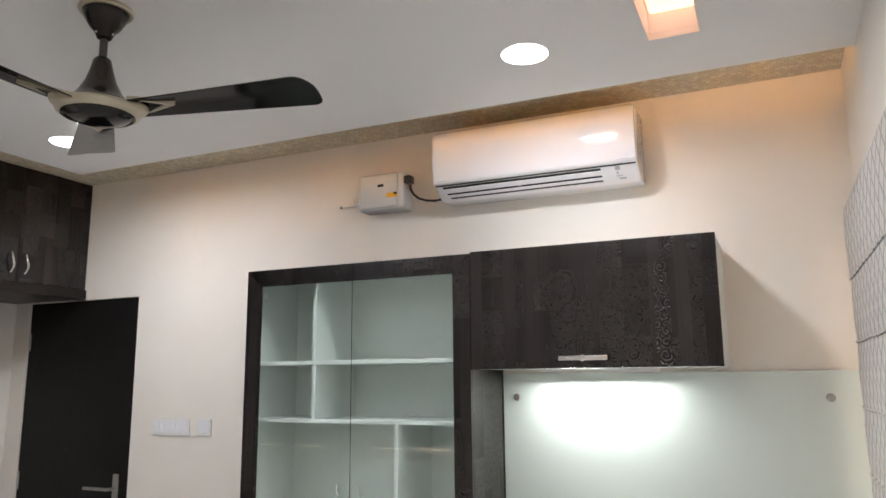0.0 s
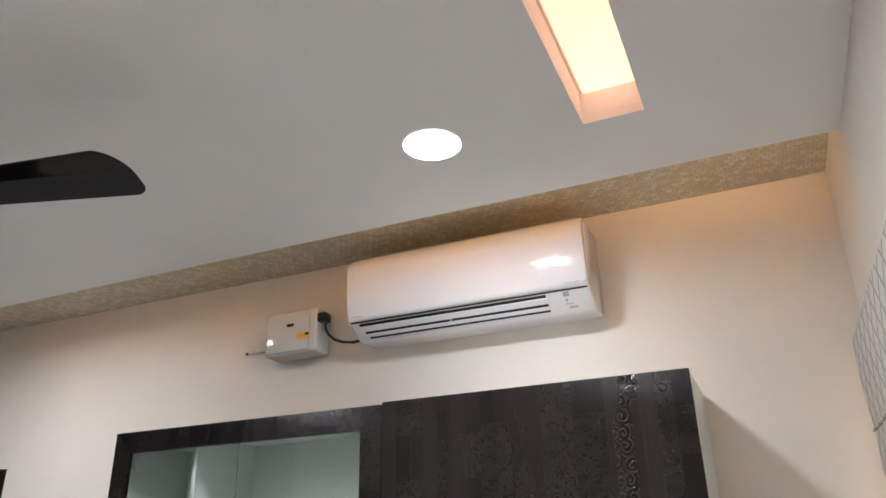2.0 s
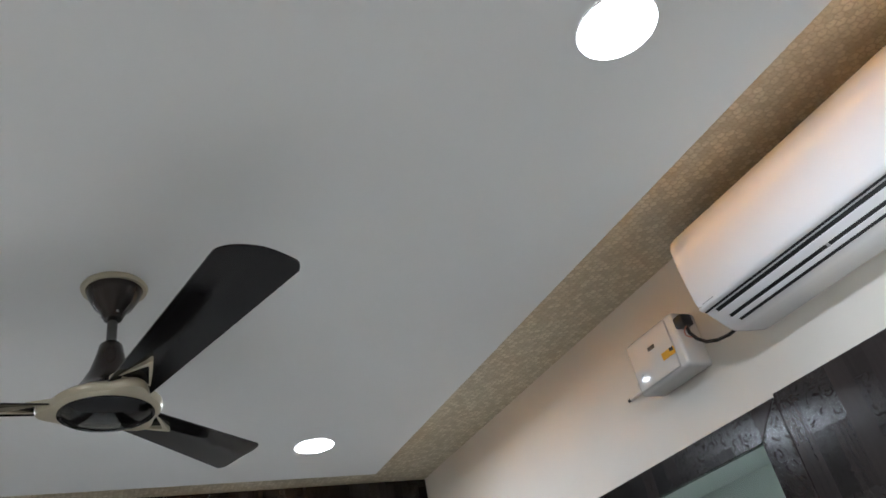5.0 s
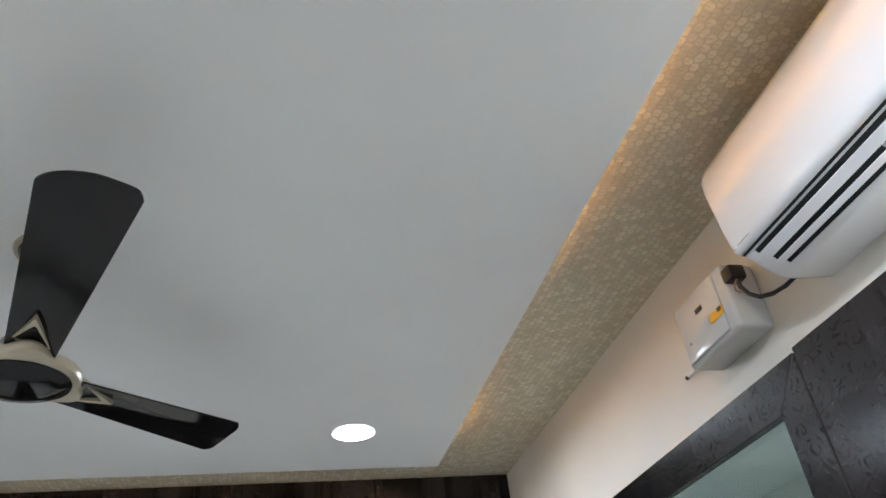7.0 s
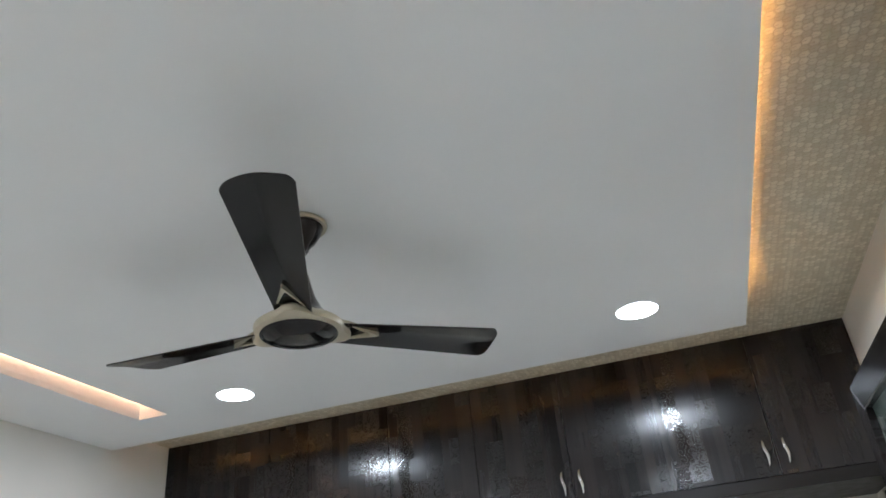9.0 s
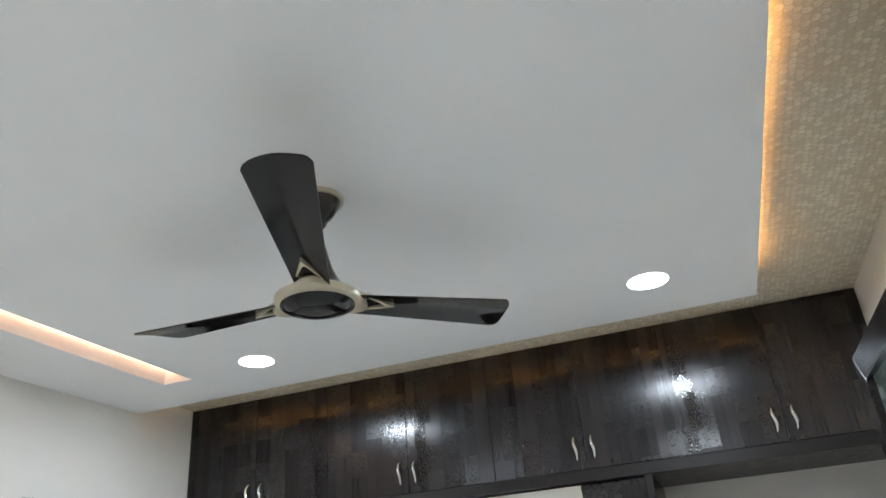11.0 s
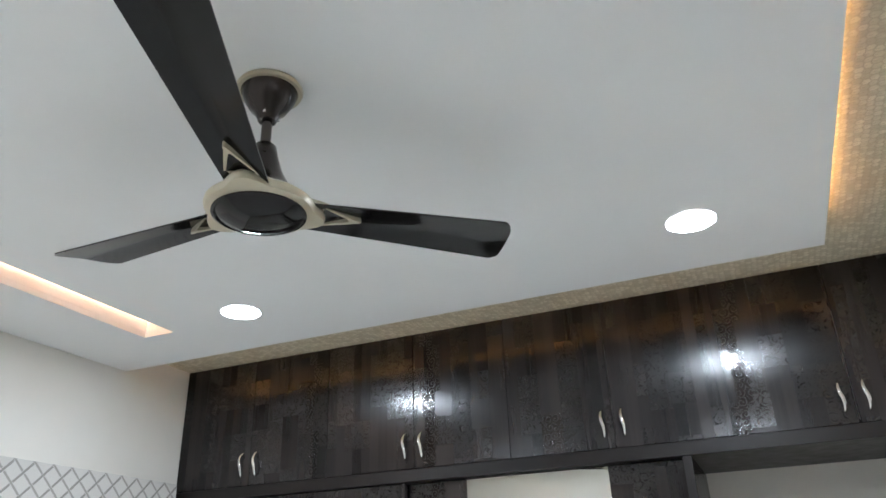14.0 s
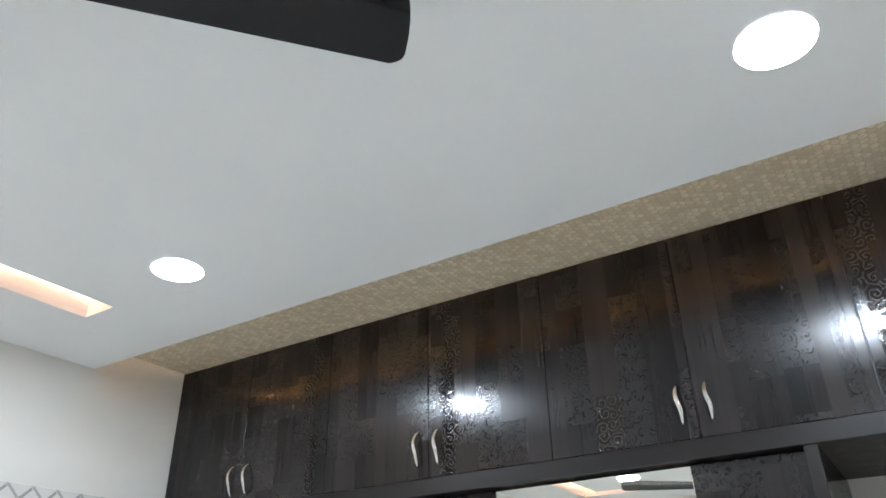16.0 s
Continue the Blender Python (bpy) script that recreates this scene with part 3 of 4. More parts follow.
def bracket(angle):
    """Open gold triangle that clamps a blade from below."""
    c, si = math.cos(radians(angle)), math.sin(radians(angle))

    def at(r, s, z):
        return (FX + r * c - s * si, FY + r * si + s * c, z + PITCH * s)

    outer = [(0.103, 0.044), (0.130, 0.037), (0.150, 0.029), (0.184, 0.0145), (0.216, 0.000), (0.232, -0.0075), (0.235, -0.011), (0.230, -0.0135), (0.220, -0.0145), (0.184, -0.0255), (0.150, -0.036), (0.130, -0.041), (0.103, -0.044)]
    inner = [(0.138, 0.0285), (0.143, 0.0280), (0.154, 0.0220), (0.182, 0.0080), (0.202, -0.0015), (0.207, -0.0055), (0.207, -0.0068), (0.206, -0.0082), (0.202, -0.0105), (0.182, -0.0185), (0.154, -0.0285), (0.143, -0.0325), (0.138, -0.0325)]
    bm = bmesh.new()
    rings = []
    for pts, z in ((outer, 2.378), (outer, 2.365), (inner, 2.365), (inner, 2.378)):
        rings.append([bm.verts.new(at(r, s, z + (0.001 if pts is inner else 0))) for r, s in pts])
    k = len(outer)
    for a, b in zip(rings, rings[1:] + rings[:1]):
        for i in range(k):
            bm.faces.new((a[i], a[(i + 1) % k], b[(i + 1) % k], b[i]))
    bmesh.ops.recalc_face_normals(bm, faces=bm.faces)
    return bm


for angle in BLADES:
    b = part("blade", blade_mesh(angle), FAN_DARK, fan, "glossy dark brown blade", smooth=True)
    part("bracket", bracket(angle), FAN_GOLD, b, "pale gold triangular bracket")

# ---------------------------------------------------------------- air conditioner
AX0, AX1 = -1.247, -0.324
ac = thing("air_conditioner", (-0.8, Y_AC, 2.40), "white glossy split air conditioner mounted high on the cream wall", "air conditioner")


def profile_solid(points, x0, x1, round_ends=0.008):
    """(y, z) outline carried from x0 to x1, with eased ends."""
    bm = bmesh.new()
    rings = []
    cy = sum(p[0] for p in points) / len(points)
    cz = sum(p[1] for p in points) / len(points)
    for x, k in ((x0, 0.94), (x0 + round_ends * 0.12, 0.968), (x0 + round_ends * 0.45, 0.99), (x0 + round_ends, 1.0), (x1 - round_ends, 1.0), (x1 - round_ends * 0.45, 0.99), (x1 - round_ends * 0.12, 0.968), (x1, 0.94)):
        rings.append([bm.verts.new((x, min(cy + (y - cy) * k, Y_AC), cz + (z - cz) * k)) for y, z in points])
    n = len(points)
    for a, b in zip(rings, rings[1:]):
        for i in range(n):
            bm.faces.new((a[i], a[(i + 1) % n], b[(i + 1) % n], b[i]))
    bm.faces.new(rings[0]), bm.faces.new(rings[-1])
    bmesh.ops.recalc_face_normals(bm, faces=bm.faces)
    return bm


body = [(2.51, 2.393), (2.445, 2.386), (2.405, 2.385), (2.388, 2.386), (2.374, 2.391), (2.305, 2.443), (2.300, 2.450), (2.300, 2.66), (2.318, 2.692), (2.345, 2.703), (2.51, 2.706)]
part("casing", profile_solid(body, AX0, AX1, 0.02), WHITE, ac, smooth=True)
front = [(2.302, 2.4565), (2.2872, 2.4565), (2.2838, 2.462), (2.2765, 2.52), (2.2715, 2.575), (2.269, 2.625), (2.2715, 2.657), (2.282, 2.682), (2.302, 2.700), (2.33, 2.7045), (2.33, 2.70), (2.308, 2.69)]
part("lower_band", profile_solid([(2.2868, 2.456), (2.2885, 2.4525), (2.301, 2.4455), (2.304, 2.4455), (2.304, 2.456)], AX0 + 0.001, AX1 - 0.001, 0.012), WHITE, ac, "inward-sloping band below the front panel", smooth=True)
part("front_panel", profile_solid(front, AX0 + 0.001, AX1 - 0.001, 0.022), WHITE, ac, "glossy white front panel", smooth=True)


LX0, LX1 = -1.210, -0.477
def on_slope(x0, x1, s0, s1, lift=0.0015):
    """A thin plate on the sloping underside: s runs from the front edge (0) to the wall side (1)."""
    ya, za, yb, zb = 2.305, 2.443, 2.374, 2.391
    pts = [(ya + (yb - ya) * s, za + (zb - za) * s) for s in (s0, s1)]
    return profile_solid([(pts[0][0] - 0.001, pts[0][1] - lift), (pts[1][0] - 0.001, pts[1][1] - lift), (pts[1][0], pts[1][1] + 0.001), (pts[0][0], pts[0][1] + 0.001)], x0, x1, 0.0005)


for s0, s1, x0 in ((0.09, 0.215, LX0), (0.478, 0.642, LX0 + 0.010), (0.79, 0.925, LX0 + 0.020)):
    part("outlet", on_slope(x0, LX1 - 0.002, s0, s1, 0.0015), BLACK, ac, "dark air outlet slot")
part("louvre", on_slope(LX0 - 0.004, LX1, 0.212, 0.482, 0.0045), WHITE, ac, "white louvre")
part("louvre", on_slope(LX0 + 0.006, LX1, 0.638, 0.793, 0.0040), WHITE, ac, "white louvre")
part("panel_gap", on_slope(AX0 + 0.006, AX1 - 0.006, -0.05, 0.012, 0.002), BLACK, ac, "dark joint under the front panel")
part("louvre_clip", on_slope(-0.850, -0.842, 0.50, 0.63, 0.004), GREY, ac)
part("indicator", on_slope(-0.419, -0.398, 0.08, 0.30), GREY, ac, "small grey indicator window")
part("print", on_slope(-0.416, -0.408, 0.42, 0.54), GREY, ac)
part("print", on_slope(-0.420, -0.392, 0.645, 0.675), GREY, ac)
part("print", on_slope(-0.409, -0.379, 0.80, 0.88), GREY, ac)
for x0, x1 in ((-1.225, -1.180), (-0.405, -0.350)):
    part("name_mark", box(x0, x1, 2.2845, 2.290, 2.459, 2.4635), GREY, ac)
part("side_catch", lathe([(0, 0), (0.006, 0), (0.006, 0.012), (0, 0.012)], 0, 0, 12), GREY, ac)
ac.children[-1].matrix_basis = Matrix.Translation(Vector((AX1 + 0.8 - 0.006, 2.40 - Y_AC, 0.262))) @ Euler((0, radians(90), 0)).to_matrix().to_4x4()
for v in ac.children[-1].data.vertices:
    v.co += root_of(ac)

# ---------------------------------------------------------------- voltage stabiliser
stab = thing("voltage_stabiliser", (-1.59, Y_AC, 2.39), "white plastic voltage stabiliser box with a yellow sticker", "stabiliser")
part("case", box(-1.715, -1.462, 2.405, Y_AC, 2.392, 2.578, 0.014, segments=3), STAB, stab, smooth=True)
part("lid", box(-1.70, -1.495, 2.398, 2.408, 2.402, 2.568, 0.006, segments=2), STAB, stab, smooth=True)
part("name_plate", box(-1.603, -1.570, 2.3955, 2.4, 2.506, 2.519, 0.001), BLACK, stab)
part("sticker", box(-1.553, -1.493, 2.3962, 2.4, 2.448, 2.472, 0.0005), YELLOW, stab, "yellow warning sticker")
part("sticker_mark", box(-1.512, -1.495, 2.3952, 2.397, 2.460, 2.472), BLACK, stab)
part("lamp_dot", lathe([(0, 2.448), (0.004, 2.448), (0.004, 2.452), (0, 2.452)], -1.665, 2.398, 10), STEEL, stab)
plug = thing("plug", (-1.44, 2.43, 2.53), "black plug and cable running to the air conditioner", "cable")
part("plug_body", box(-1.465, -1.424, 2.405, 2.452, 2.512, 2.552, 0.007, segments=2), BLACK, plug, smooth=True)
arc = [(-1.440, 2.43, 2.515), (-1.438, 2.43, 2.49), (-1.425, 2.435, 2.462), (-1.398, 2.44, 2.437), (-1.36, 2.445, 2.423), (-1.315, 2.45, 2.418), (-1.275, 2.455, 2.422), (-1.245, 2.46, 2.432)]
part("wire_loop", sweep([(-1.436, 2.425, 2.513), (-1.446, 2.420, 2.500), (-1.448, 2.420, 2.486), (-1.440, 2.425, 2.476), (-1.430, 2.432, 2.470)], 0.0022, 8), WIRE, plug, "thin pinkish wire", smooth=True)
part("cable", sweep(arc, 0.006, 10), BLACK, plug, smooth=True)
pipe = thing("drain_stub", (-1.80, Y_AC, 2.45), "short white pipe stub with a dark end on the wall", "pipe stub")
part("stub", sweep([(-1.74, 2.492, 2.452), (-1.80, 2.492, 2.451), (-1.86, 2.492, 2.450)], 0.007, 10, side=Vector((0, 0, 1))), WHITE_MATT, pipe, smooth=True)
part("dark_tip", sweep([(-1.858, 2.492, 2.450), (-1.875, 2.492, 2.4495)], 0.006, 10, side=Vector((0, 0, 1))), BLACK, pipe)
part("wire", sweep([(-1.80, 2.50, 2.456), (-1.815, 2.50, 2.478), (-1.806, 2.50, 2.492)], 0.0022, 6), WHITE_MATT, pipe)
part("wall_clip", box(-1.783, -1.765, 2.485, Y_AC, 2.442, 2.462, 0.002), WHITE_MATT, pipe)

# ---------------------------------------------------------------- handles


def bow(cx, cy, z0, z1, out, level=False, bm=None):
    """A waved bow handle; upright on a face that looks along +x, or level on one that looks along -y."""
    pts, rad = [], []
    for i in range(15):
        f = i / 14
        lift = math.sin(math.pi * f) ** 0.6 * out
        wave = 0.005 * math.sin(math.tau * f)
        if level:
            pts.append((z0 + (z1 - z0) * f, cy - 0.002 - lift, cx + wave * 0.3))
        else:
            pts.append((cx + 0.002 + lift, cy + wave, z0 + (z1 - z0) * f))
        rad.append(0.0045 + 0.0030 * math.sin(math.pi * f))
    return sweep(pts, rad, 10, 1.5 if level else 0.8, bm, side=Vector((0, 0, 1)) if level else Vector((1, 0, 0)))


# ---------------------------------------------------------------- loft cabinets over the wardrobe
Z_LOFT, Z_RAIL = 2.122, 2.064
for k in range(4):
    y0, ym, y1 = DOOR_SPLITS[2 * k:2 * k + 3]
    y0, y1 = max(y0, Y_BACK + 0.002), min(y1, Y_AC - 0.002)
    loft = thing("loft_cabinet", (X_LEFT + 0.3, (y0 + y1) / 2, Z_LOFT), "dark wood laminate loft cabinet with two doors above the wardrobe", "cabinet", "loft cabinets")
    bm = bmesh.new()
    for b in ((X_LEFT + 0.001, X_WARD - 0.022, y0, y0 + 0.016, Z_LOFT + 0.001, Z_TOP - 0.002), (X_LEFT + 0.001, X_WARD - 0.022, y1 - 0.016, y1, Z_LOFT + 0.001, Z_TOP - 0.002),
              (X_LEFT + 0.001, X_WARD - 0.022, y0 + 0.016, y1 - 0.016, Z_LOFT + 0.001, Z_LOFT + 0.018), (X_LEFT + 0.001, X_WARD - 0.022, y0 + 0.016, y1 - 0.016, Z_TOP - 0.02, Z_TOP - 0.002)):
        box(*b, bm=bm)
    part("carcass", bm, EDGE, loft)
    for a, b, hy in ((y0, ym, ym - 0.045), (ym, y1, ym + 0.042)):
        d = part("door", box(X_WARD - 0.02, X_WARD, a + 0.0015, b - 0.0015, Z_LOFT + 0.002, Z_TOP - 0.003, 0.0015), LAM_Y, loft, "dark embossed laminate door")
        part("handle", bow(X_WARD, hy, 2.170, 2.290, 0.026), CHROME, d, "chrome bow handle", smooth=True)

# ---------------------------------------------------------------- wardrobe with sliding doors
Y_END = 1.376
ward = thing("wardrobe", (X_LEFT + 0.3, 0.0, 0), "dark laminate wardrobe with sliding doors and a tall mirror", "wardrobe")
part("rail", box(X_WARD - 0.05, X_WARD + 0.012, Y_BACK + 0.002, Y_AC - 0.002, Z_RAIL, Z_LOFT - 0.001, 0.002), EDGE, ward, "dark rail below the loft doors")
part("soffit", box(X_LEFT + 0.002, X_WARD - 0.051, Y_BACK + 0.002, Y_AC - 0.002, Z_RAIL + 0.002, Z_LOFT - 0.002), EDGE, ward)
part("end_panel", box(X_LEFT + 0.002, X_WARD + 0.004, Y_END, Y_END + 0.036, 0, Z_RAIL - 0.001, 0.002), LAM_X, ward, "dark laminate end panel")
part("edge_band", box(X_WARD + 0.0045, X_WARD + 0.006, Y_END + 0.001, Y_END + 0.035, 0.001, Z_RAIL - 0.002), EDGE, ward)
part("back_panel", box(X_LEFT + 0.002, X_LEFT + 0.02, Y_BACK + 0.002, Y_END, 0.0, Z_RAIL), EDGE, ward)
s1 = part("sliding_door", box(X_WARD - 0.026, X_WARD - 0.004, Y_BACK + 0.003, 0.094, 0.03, Z_RAIL - 0.004, 0.002), LAM_Y, ward, "dark embossed laminate sliding door")
s2 = part("sliding_door", box(X_WARD - 0.064, X_WARD - 0.040, 0.080, Y_END - 0.002, 0.03, Z_RAIL - 0.004, 0.002), LAM_Y, ward, "dark laminate sliding door with a tall mirror")
part("mirror", box(X_WARD - 0.040, X_WARD - 0.034, 0.408, 1.061, 0.10, Z_RAIL - 0.006, 0.0015), MIRROR, s2, "clear mirror strip")
part("track", box(X_WARD - 0.066, X_WARD - 0.002, Y_BACK + 0.003, Y_END - 0.001, 0.001, 0.028), STEEL, ward)
part("door_mirror", box(X_WARD - 0.004, X_WARD + 0.001, Y_BACK + 0.06, 0.066, 0.10, 1.832, 0.001), MIRROR, s1, "clear mirror")
# steel strip imitates the reflection along the mirror's bevelled top edge
part("trim_strip", box(X_WARD - 0.004, X_WARD + 0.002, Y_BACK + 0.06, 0.066, 1.833, 1.849, 0.001), STEEL, s1, "bright strip standing in for light on the mirror's bevelled top edge")
part("edge_strip", box(X_WARD - 0.030, X_WARD + 0.001, 0.0945, 0.110, 0.03, Z_RAIL - 0.002, 0.002), EDGE, s1)

# ---------------------------------------------------------------- door
door = tagged(new("door_1"), "dark veneer flush door, closed, with a steel lever handle", "door", kind="structure")
door.location = (-3.73, Y_AC, 0)
part("leaf", box(DOOR[0] + 0.004, DOOR[1] - 0.004, Y_AC + 0.004, Y_AC + 0.04, 0.006, DOOR[3] - 0.004, 0.002), DOORWOOD, door)
part("backing", box(DOOR[0] + 0.002, DOOR[1] - 0.002, Y_AC + 0.06, Y_AC + 0.118, 0.002, DOOR[3] - 0.002), DOORWOOD, door)
for z in (1.76, 0.92):
    part("hinge", box(DOOR[0] + 0.004, DOOR[0] + 0.022, Y_AC - 0.004, Y_AC + 0.006, z, z + 0.11, 0.003), STEEL, door, "steel hinge")
plate = part("handle_plate", box(-3.380, -3.338, Y_AC - 0.006, Y_AC + 0.005, 0.82, 1.045, 0.003), STEEL, door, "steel handle plate")
part("lever", sweep([(-3.359, 2.51, 0.966), (-3.359, 2.46, 0.966), (-3.375, 2.452, 0.966), (-3.46, 2.452, 0.967), (-3.545, 2.454, 0.965)], 0.009, 12, side=Vector((0, 0, 1))), STEEL, plate, "steel lever", smooth=True)

# ---------------------------------------------------------------- switches


def switch(x0, x1, z0, z1, count):
    s = thing("switch_plate", ((x0 + x1) / 2, Y_AC, z0), "white plastic switch plate on the cream wall" if count > 1 else "small white plastic switch plate on the cream wall", "switch")
    part("plate", box(x0, x1, Y_AC - 0.010, Y_AC, z0, z1, 0.003), WHITE_MATT, s)
    w = (x1 - x0 - 0.03) / count
    for i in range(count):
        part("rocker", box(x0 + 0.015 + w * i + 0.002, x0 + 0.015 + w * (i + 1) - 0.002, Y_AC - 0.0135, Y_AC - 0.009, z0 + 0.016, z1 - 0.016, 0.0015), WHITE, s)
    return s


switch(-3.095, -2.830, 1.270, 1.360, 6)
switch(-2.778, -2.679, 1.272, 1.362, 2)

# ---------------------------------------------------------------- glazed cabinet
GX0, GX1, GY, GZ = -2.152, -1.004, 2.112, 2.082
gc = thing("display_cabinet", (-1.58, Y_AC, 0), "tall dark laminate display cabinet with glass doors and empty white shelves", "cabinet")
part("side_panel", box(GX0, GX0 + 0.018, GY + 0.021, Y_AC - 0.001, 0, GZ - 0.002), EDGE, gc)
part("side_panel", box(GX1 - 0.018, GX1, GY + 0.021, Y_AC - 0.001, 0, GZ - 0.002), LAM_Y, gc)
part("top_panel", box(GX0 + 0.0185, GX1 - 0.0185, GY + 0.021, Y_AC - 0.001, GZ - 0.020, GZ - 0.002), EDGE, gc)
part("back_panel", box(GX0 + 0.019, GX1 - 0.019, Y_AC - 0.012, Y_AC - 0.001, 0.01, GZ - 0.021), SHELF, gc, "white laminate back")
for x in (GX0 + 0.019, GX1 - 0.025):
    part("lining", box(x, x + 0.006, GY + 0.024, Y_AC - 0.013, 0.01, GZ - 0.0215), SHELF, gc, "white laminate lining")


def mitre(a, b, c, d):
    """One mitred frame board from its four corners (x, z)."""
    bm = slab([(x, GY, z) for x, z in (a, b, c, d)], 0.020, 1)
    bmesh.ops.bevel(bm, geom=list(bm.edges), offset=0.002, segments=1, affect="EDGES")
    return bm


FW, g = 0.078, 0.0006
part("frame_board", mitre((GX0, GZ - g), (GX0, 0.0), (GX0 + FW, 0.0), (GX0 + FW, GZ - FW - g)), LAM_X, gc, "dark embossed frame board")
part("frame_board", mitre((GX1, GZ - g), (GX1 - FW, GZ - FW - g), (GX1 - FW, 0.0), (GX1, 0.0)), LAM_X, gc, "dark embossed frame board")
part("frame_board", mitre((GX0 + g, GZ), (GX0 + FW + g, GZ - FW), (GX1 - FW - g, GZ - FW), (GX1 - g, GZ)), LAM_X, gc, "dark embossed frame board")
part("lining", box(GX0 + 0.0255, GX1 - 0.0255, GY + 0.024, Y_AC - 0.013, GZ - 0.0275, GZ - 0.0215), SHELF, gc, "white laminate lining")
for z in (1.652, 1.392, 0.95, 0.55):
    part("shelf", box(GX0 + 0.026, GX1 - 0.026, GY + 0.045, Y_AC - 0.0125, z - 0.018, z, 0.001), SHELF, gc, "white laminate shelf")
part("divider", box(-1.803, -1.785, GY + 0.046, Y_AC - 0.0125, 1.6525, GZ - 0.0205, 0.001), SHELF, gc, "white laminate divider")
part("divider", box(-1.803, -1.785, GY + 0.046, Y_AC - 0.0125, 1.3925, 1.6335, 0.001), SHELF, gc, "white laminate divider")
part("divider", box(-1.378, -1.360, GY + 0.046, Y_AC - 0.0125, 0.951, 1.3735, 0.001), SHELF, gc, "white laminate divider")
XM = -1.583
for x0, x1, kx, hx in ((GX0 + FW - 0.012, XM - 0.001, XM - 0.055, GX0 + FW + 0.008), (XM + 0.001, GX1 - FW + 0.012, XM + 0.055, None)):
    pane = part("glass_door", box(x0, x1, GY + 0.022, GY + 0.027, 0.30, GZ - FW + 0.012), PANE, gc, "clear glass door")
    pane.visible_shadow = False
    part("knob", sweep([(kx, GY + 0.021, 1.075), (kx, GY + 0.008, 1.085), (kx + 0.002, GY + 0.004, 1.10), (kx, GY + 0.010, 1.118)], 0.004, 10), CHROME, pane, "small chrome knob", smooth=True)
    if hx:
        part("hinge", box(hx, hx + 0.022, GY + 0.018, GY + 0.0215, 1.945, 1.975, 0.002), STEEL, pane)

# ---------------------------------------------------------------- overhead cabinet and glass board
OX0, OX1, OY, OZ0, OZ1 = -1.001, -0.033, 2.112, 1.602, 2.0885
oh = thing("wall_cabinet", (-0.52, Y_AC, OZ0), "dark embossed laminate wall cabinet with a lift-up door", "cabinet")
part("carcass", box(OX0 + 0.001, OX1 - 0.001, OY + 0.021, Y_AC - 0.001, OZ0 + 0.001, OZ1 - 0.001, 0.001), SHELF, oh, "white laminate carcass")
d = part("door", box(OX0, OX1, OY, OY + 0.02, OZ0, OZ1, 0.0015), LAM_X, oh, "dark embossed laminate door")
bm = box(-0.630, -0.439, OY - 0.030, OY - 0.020, 1.630, 1.650, 0.004, segments=2)
box(-0.545, -0.527, OY - 0.0325, OY - 0.0185, 1.628, 1.652, 0.002, bm=bm)
for x in (-0.615, -0.454):
    box(x - 0.008, x + 0.008, OY - 0.0205, OY - 0.0005, 1.634, 1.646, 0.001, bm=bm)
part("handle", bm, CHROME, d, "chrome bar handle", smooth=True)
ucl = thing("under_cabinet_light", (-0.52, 2.40, OZ0), "slim white LED tube under the wall cabinet", "strip light")
part("holder", box(-0.80, -0.30, 2.388, 2.412, OZ0 - 0.014, OZ0 + 0.0005, 0.003), WHITE_MATT, ucl)
board = thing("glass_board", (-0.28, Y_AC, 0.9), "pale green back-painted glass board held by steel studs", "board")
part("sheet", box(-1.000, X_RIGHT - 0.012, Y_AC - 0.012, Y_AC - 0.004, 0.85, 1.585, 0.001), BOARD, board)
for x in (-0.935, 0.316):
    bm = lathe([(0, 0), (0.016, 0), (0.016, 0.006), (0.013, 0.009), (0, 0.009)], 0, 0, 20)
    bmesh.ops.transform(bm, matrix=pose(x, Y_AC - 0.0122, 1.483, 90), verts=bm.verts)
    part("stud", bm, STEEL, board, "steel stud", smooth=True)

# ---------------------------------------------------------------- windows and roman blinds


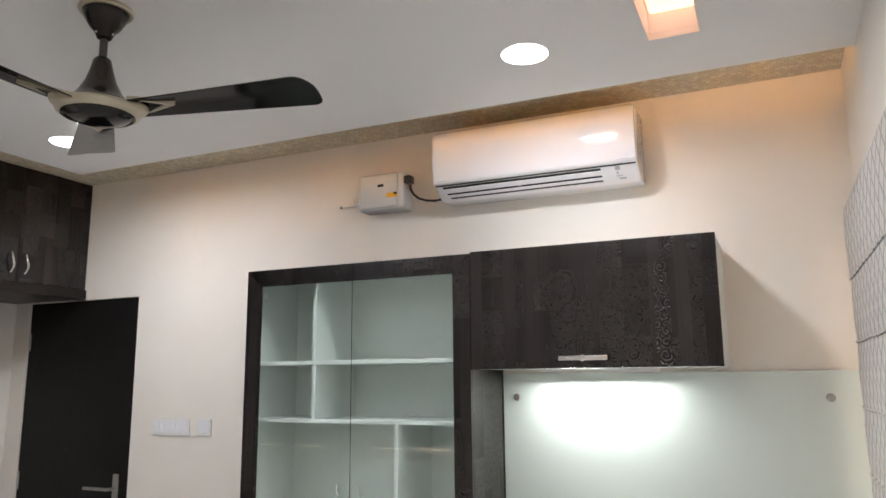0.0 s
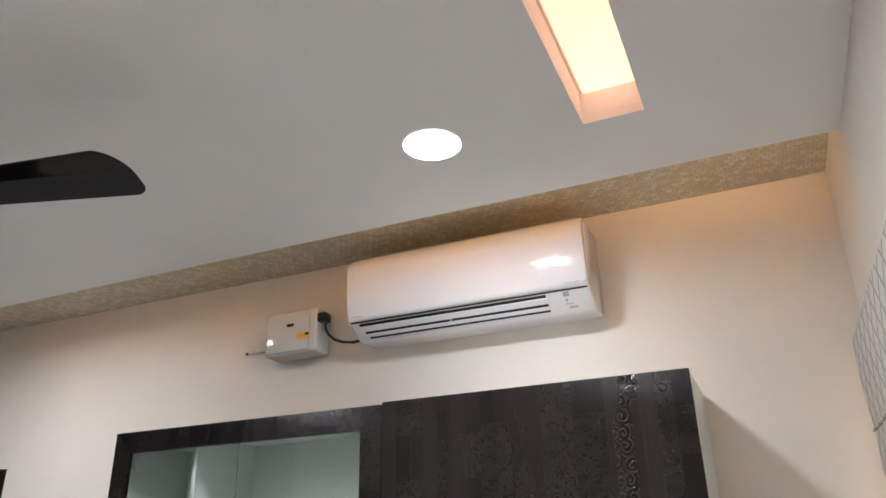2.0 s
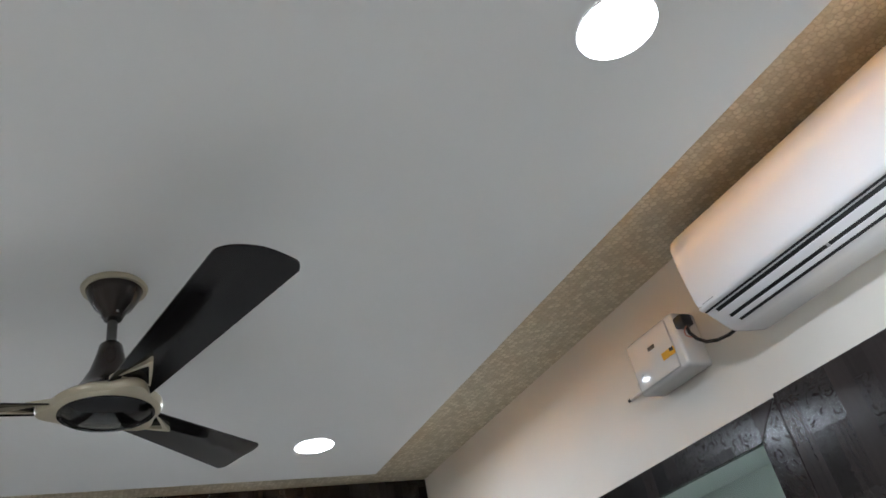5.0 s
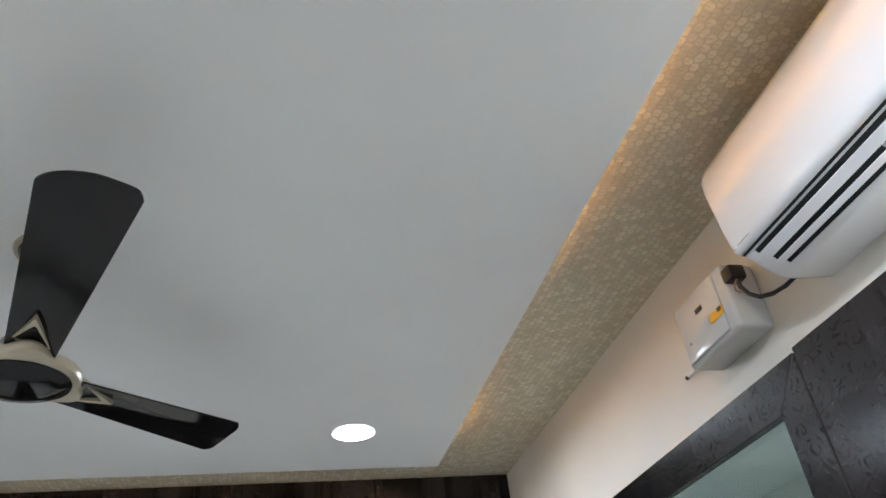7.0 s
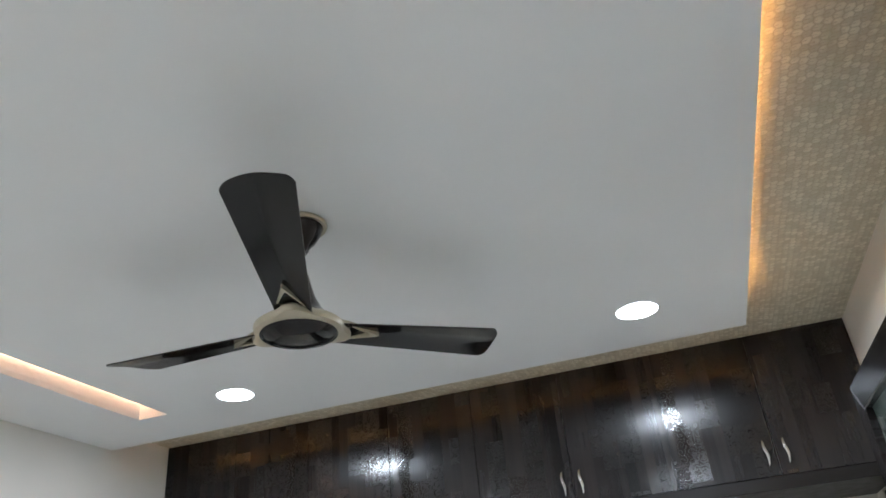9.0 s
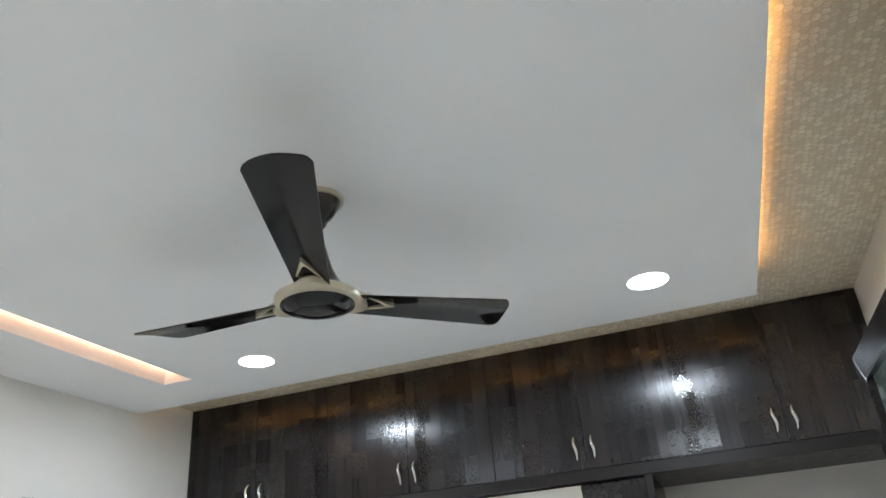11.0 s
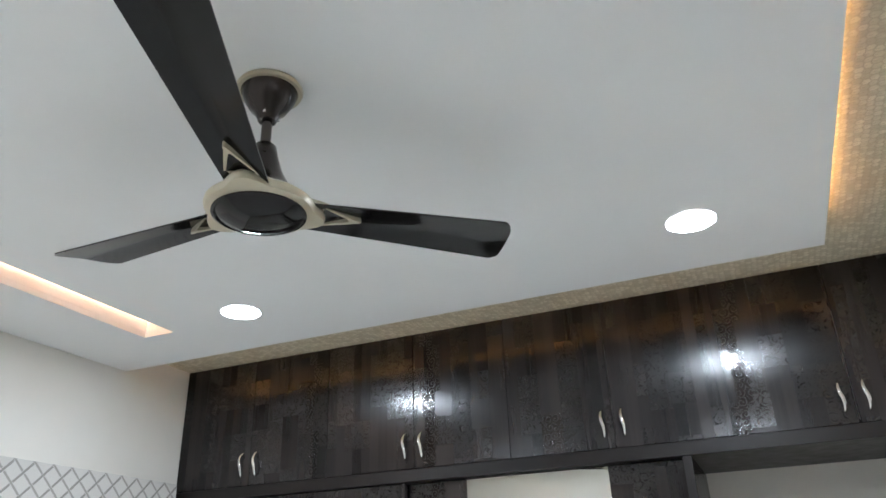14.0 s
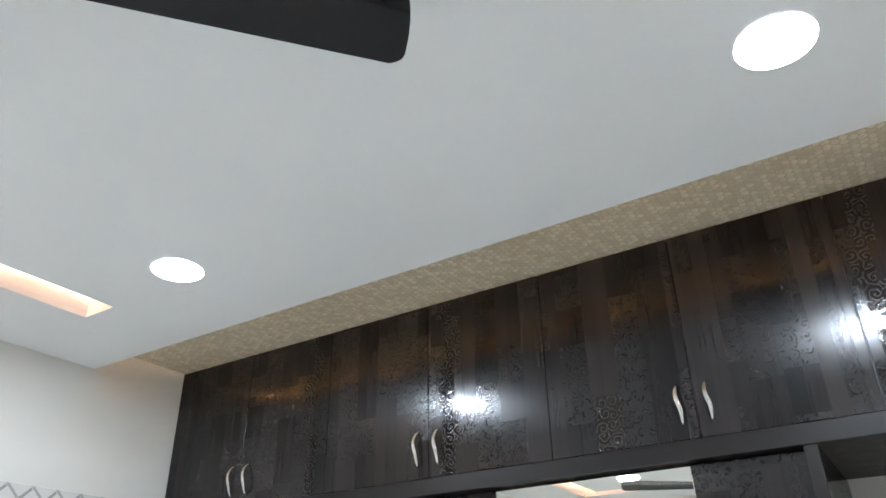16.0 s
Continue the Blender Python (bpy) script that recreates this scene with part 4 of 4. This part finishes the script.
def window(name, axis, face, sign, a0, a1):
    """Cream timber window in its opening; sign is the way out of the room."""
    w = tagged(new(name), "cream painted timber window with glass panes and evening light behind", "window", kind="structure")
    w.location = (face, a0, 0.9) if axis == "x" else (a0, face, 0.9)

    def b(p0, p1, d0, d1, z0, z1, bev=0.002):
        d0, d1 = sorted((face + sign * d0, face + sign * d1))
        return box(d0, d1, p0, p1, z0, z1, bev) if axis == "x" else box(p0, p1, d0, d1, z0, z1, bev)

    zt = 2.175 if axis == "x" else 2.15
    near, far = (a0, a1) if axis == "x" else (a1, a0)
    k = 1 if axis == "x" else -1

    def span(p, q):
        return tuple(sorted((p, q)))

    part("window_frame", b(*span(near - k * 0.055, near + k * 0.012), -0.018, 0.12, 0.86, zt), CREAM, w, "cream timber jamb")
    part("window_frame", b(*span(far - k * 0.012, far + k * (0.040 if axis == "x" else 0.045)), -0.018, 0.12, 0.86, zt), CREAM, w, "cream timber jamb")
    part("window_frame", b(*span(near + k * 0.0125, far - k * 0.0125), -0.010, 0.12, zt - 0.045, zt), CREAM, w, "cream timber head")
    part("window_frame", b(*span(near + k * 0.0125, far - k * 0.0125), -0.018, 0.12, 0.86, 0.91), CREAM, w, "cream timber sill")
    part("transom", b(*span(near + k * 0.013, far - k * 0.013), 0.07, 0.118, 1.962, 2.018), CREAM, w, "cream timber transom")
    for off in (0.42, 0.90):
        part("mullion", b(*span(near + k * off, near + k * (off + 0.10)), 0.072, 0.116, 0.911, 1.9615), CREAM, w, "cream timber mullion")
    for z0, z1 in ((0.911, 1.961), (2.019, zt - 0.046)):
        g = part("pane", b(*span(near + k * 0.014, far - k * 0.014), 0.100, 0.104, z0, z1, 0), WINPANE, w, "clear pane")
        g.visible_shadow = False
    part("catch", b(*span(near + k * 0.014, near + k * 0.034), -0.012, 0.010, 1.925, 1.965), STEEL, w, "steel window catch")
    return w


window("window_1", "x", X_RIGHT, 1, *WIN_R[:2])
window("window_2", "y", Y_BACK, -1, *WIN_B[:2])
for nm, b in (("backdrop_east", (X_RIGHT + 1.2, X_RIGHT + 1.25, -0.6, 9.0, -0.5, 6.0)), ("backdrop_south", (-5.0, -1.0, Y_BACK - 1.25, Y_BACK - 1.2, -0.5, 4.0))):
    structure(nm, box(*b), DUSK, "plain warm evening light outside the window", "backdrop")


def roman_blind(axis, face, sign, a0, a1, ztop, cloth):
    """Flat Roman blind on a head rail; sign is the way into the room."""
    at = (face + sign * 0.03, (a0 + a1) / 2, ztop)
    bl = thing("roman_blind", at if axis == "x" else (at[1], at[0], at[2]), "lowered off-white Roman blind with a grey lattice print", "blind", "Roman blinds")

    def b(p0, p1, d0, d1, z0, z1, bev=0.001):
        d0, d1 = sorted((face + sign * d0, face + sign * d1))
        return box(d0, d1, p0, p1, z0, z1, bev) if axis == "x" else box(p0, p1, d0, d1, z0, z1, bev)

    near = a0 if axis == "x" else a1
    inner = 1 if axis == "x" else -1
    lo, hi = sorted((near + inner * 0.004, (a1 if axis == "x" else a0) - inner * 0.004))
    part("head_rail", b(lo, hi, -0.040, -0.003, ztop - 0.054, ztop - 0.014, 0.004), WHITE_MATT, bl, "white plastic head rail")
    e0, e1 = sorted((near - inner * 0.012, near + inner * 0.003))
    cap = part("end_cap", b(e0, e1, -0.046, -0.001, ztop - 0.062, ztop - 0.008, 0.004), WHITE_MATT, bl, "white end cap")
    sgn = -inner
    for dd, z in ((-0.012, ztop - 0.020), (-0.036, ztop - 0.020), (-0.030, ztop - 0.050)):
        q0, q1 = sorted((near + sgn * 0.0115, near + sgn * 0.0135))
        part("screw", b(q0, q1, dd - 0.003, dd + 0.003, z - 0.003, z + 0.003, 0.001), STEEL, cap)
    # cloth: hangs in shallow swells between stitched rod pockets
    folds = [ztop] + [ztop - 0.267 - 0.235 * i for i in range(5)]
    bm = bmesh.new()
    nu, sheet = 24, []
    zs = []
    for hi_z, lo_z in zip(folds, folds[1:]):
        zs += [(hi_z + (lo_z - hi_z) * k / 10, k / 10) for k in range(10)]
    zs.append((folds[-1], 0.0))
    for z, f in zs:
        row = []
        for i in range(nu + 1):
            a = a0 + (a1 - a0) * i / nu
            bulge = 0.004 * math.sin(math.pi * f) + 0.0025 * noise.noise((a * 3, z * 4, face)) 
            dd = face + sign * (0.003 + bulge)
            row.append((dd, a, z) if axis == "x" else (a, dd, z))
        sheet.append(row)
    fr = [[bm.verts.new(p) for p in row] for row in sheet]
    off = Vector((-sign * 0.0025, 0, 0)) if axis == "x" else Vector((0, -sign * 0.0025, 0))
    bk = [[bm.verts.new(Vector(p) + off) for p in row] for row in sheet]
    for s in (fr, bk):
        for r0, r1 in zip(s, s[1:]):
            for i in range(nu):
                bm.faces.new((r0[i], r0[i + 1], r1[i + 1], r1[i]))
    for r0, r1, q0, q1 in zip(fr, fr[1:], bk, bk[1:]):
        bm.faces.new((r0[0], r1[0], q1[0], q0[0]))
        bm.faces.new((r0[nu], q0[nu], q1[nu], r1[nu]))
    for i in range(nu):
        bm.faces.new((fr[0][i], bk[0][i], bk[0][i + 1], fr[0][i + 1]))
        bm.faces.new((fr[-1][i], fr[-1][i + 1], bk[-1][i + 1], bk[-1][i]))
    bmesh.ops.recalc_face_normals(bm, faces=bm.faces)
    c = part("cloth", bm, cloth, bl, smooth=True)
    # rod pockets, slightly sagging
    for z in folds[1:]:
        pts = []
        for i in range(13):
            a = a0 + (a1 - a0) * i / 12
            dd = face + sign * 0.005
            zz = z + 0.002 * math.sin(i * 1.7)
            pts.append((dd, a, zz) if axis == "x" else (a, dd, zz))
        part("rod_pocket", sweep(pts, 0.0045, 10, side=Vector((0, 0, 1))), cloth, c, smooth=True)
    return bl


roman_blind("x", 0.420, -1, 1.035, 2.425, 2.187, CLOTH_Y)
roman_blind("y", -1.218, 1, -3.668, -2.535, 2.160, CLOTH_X)
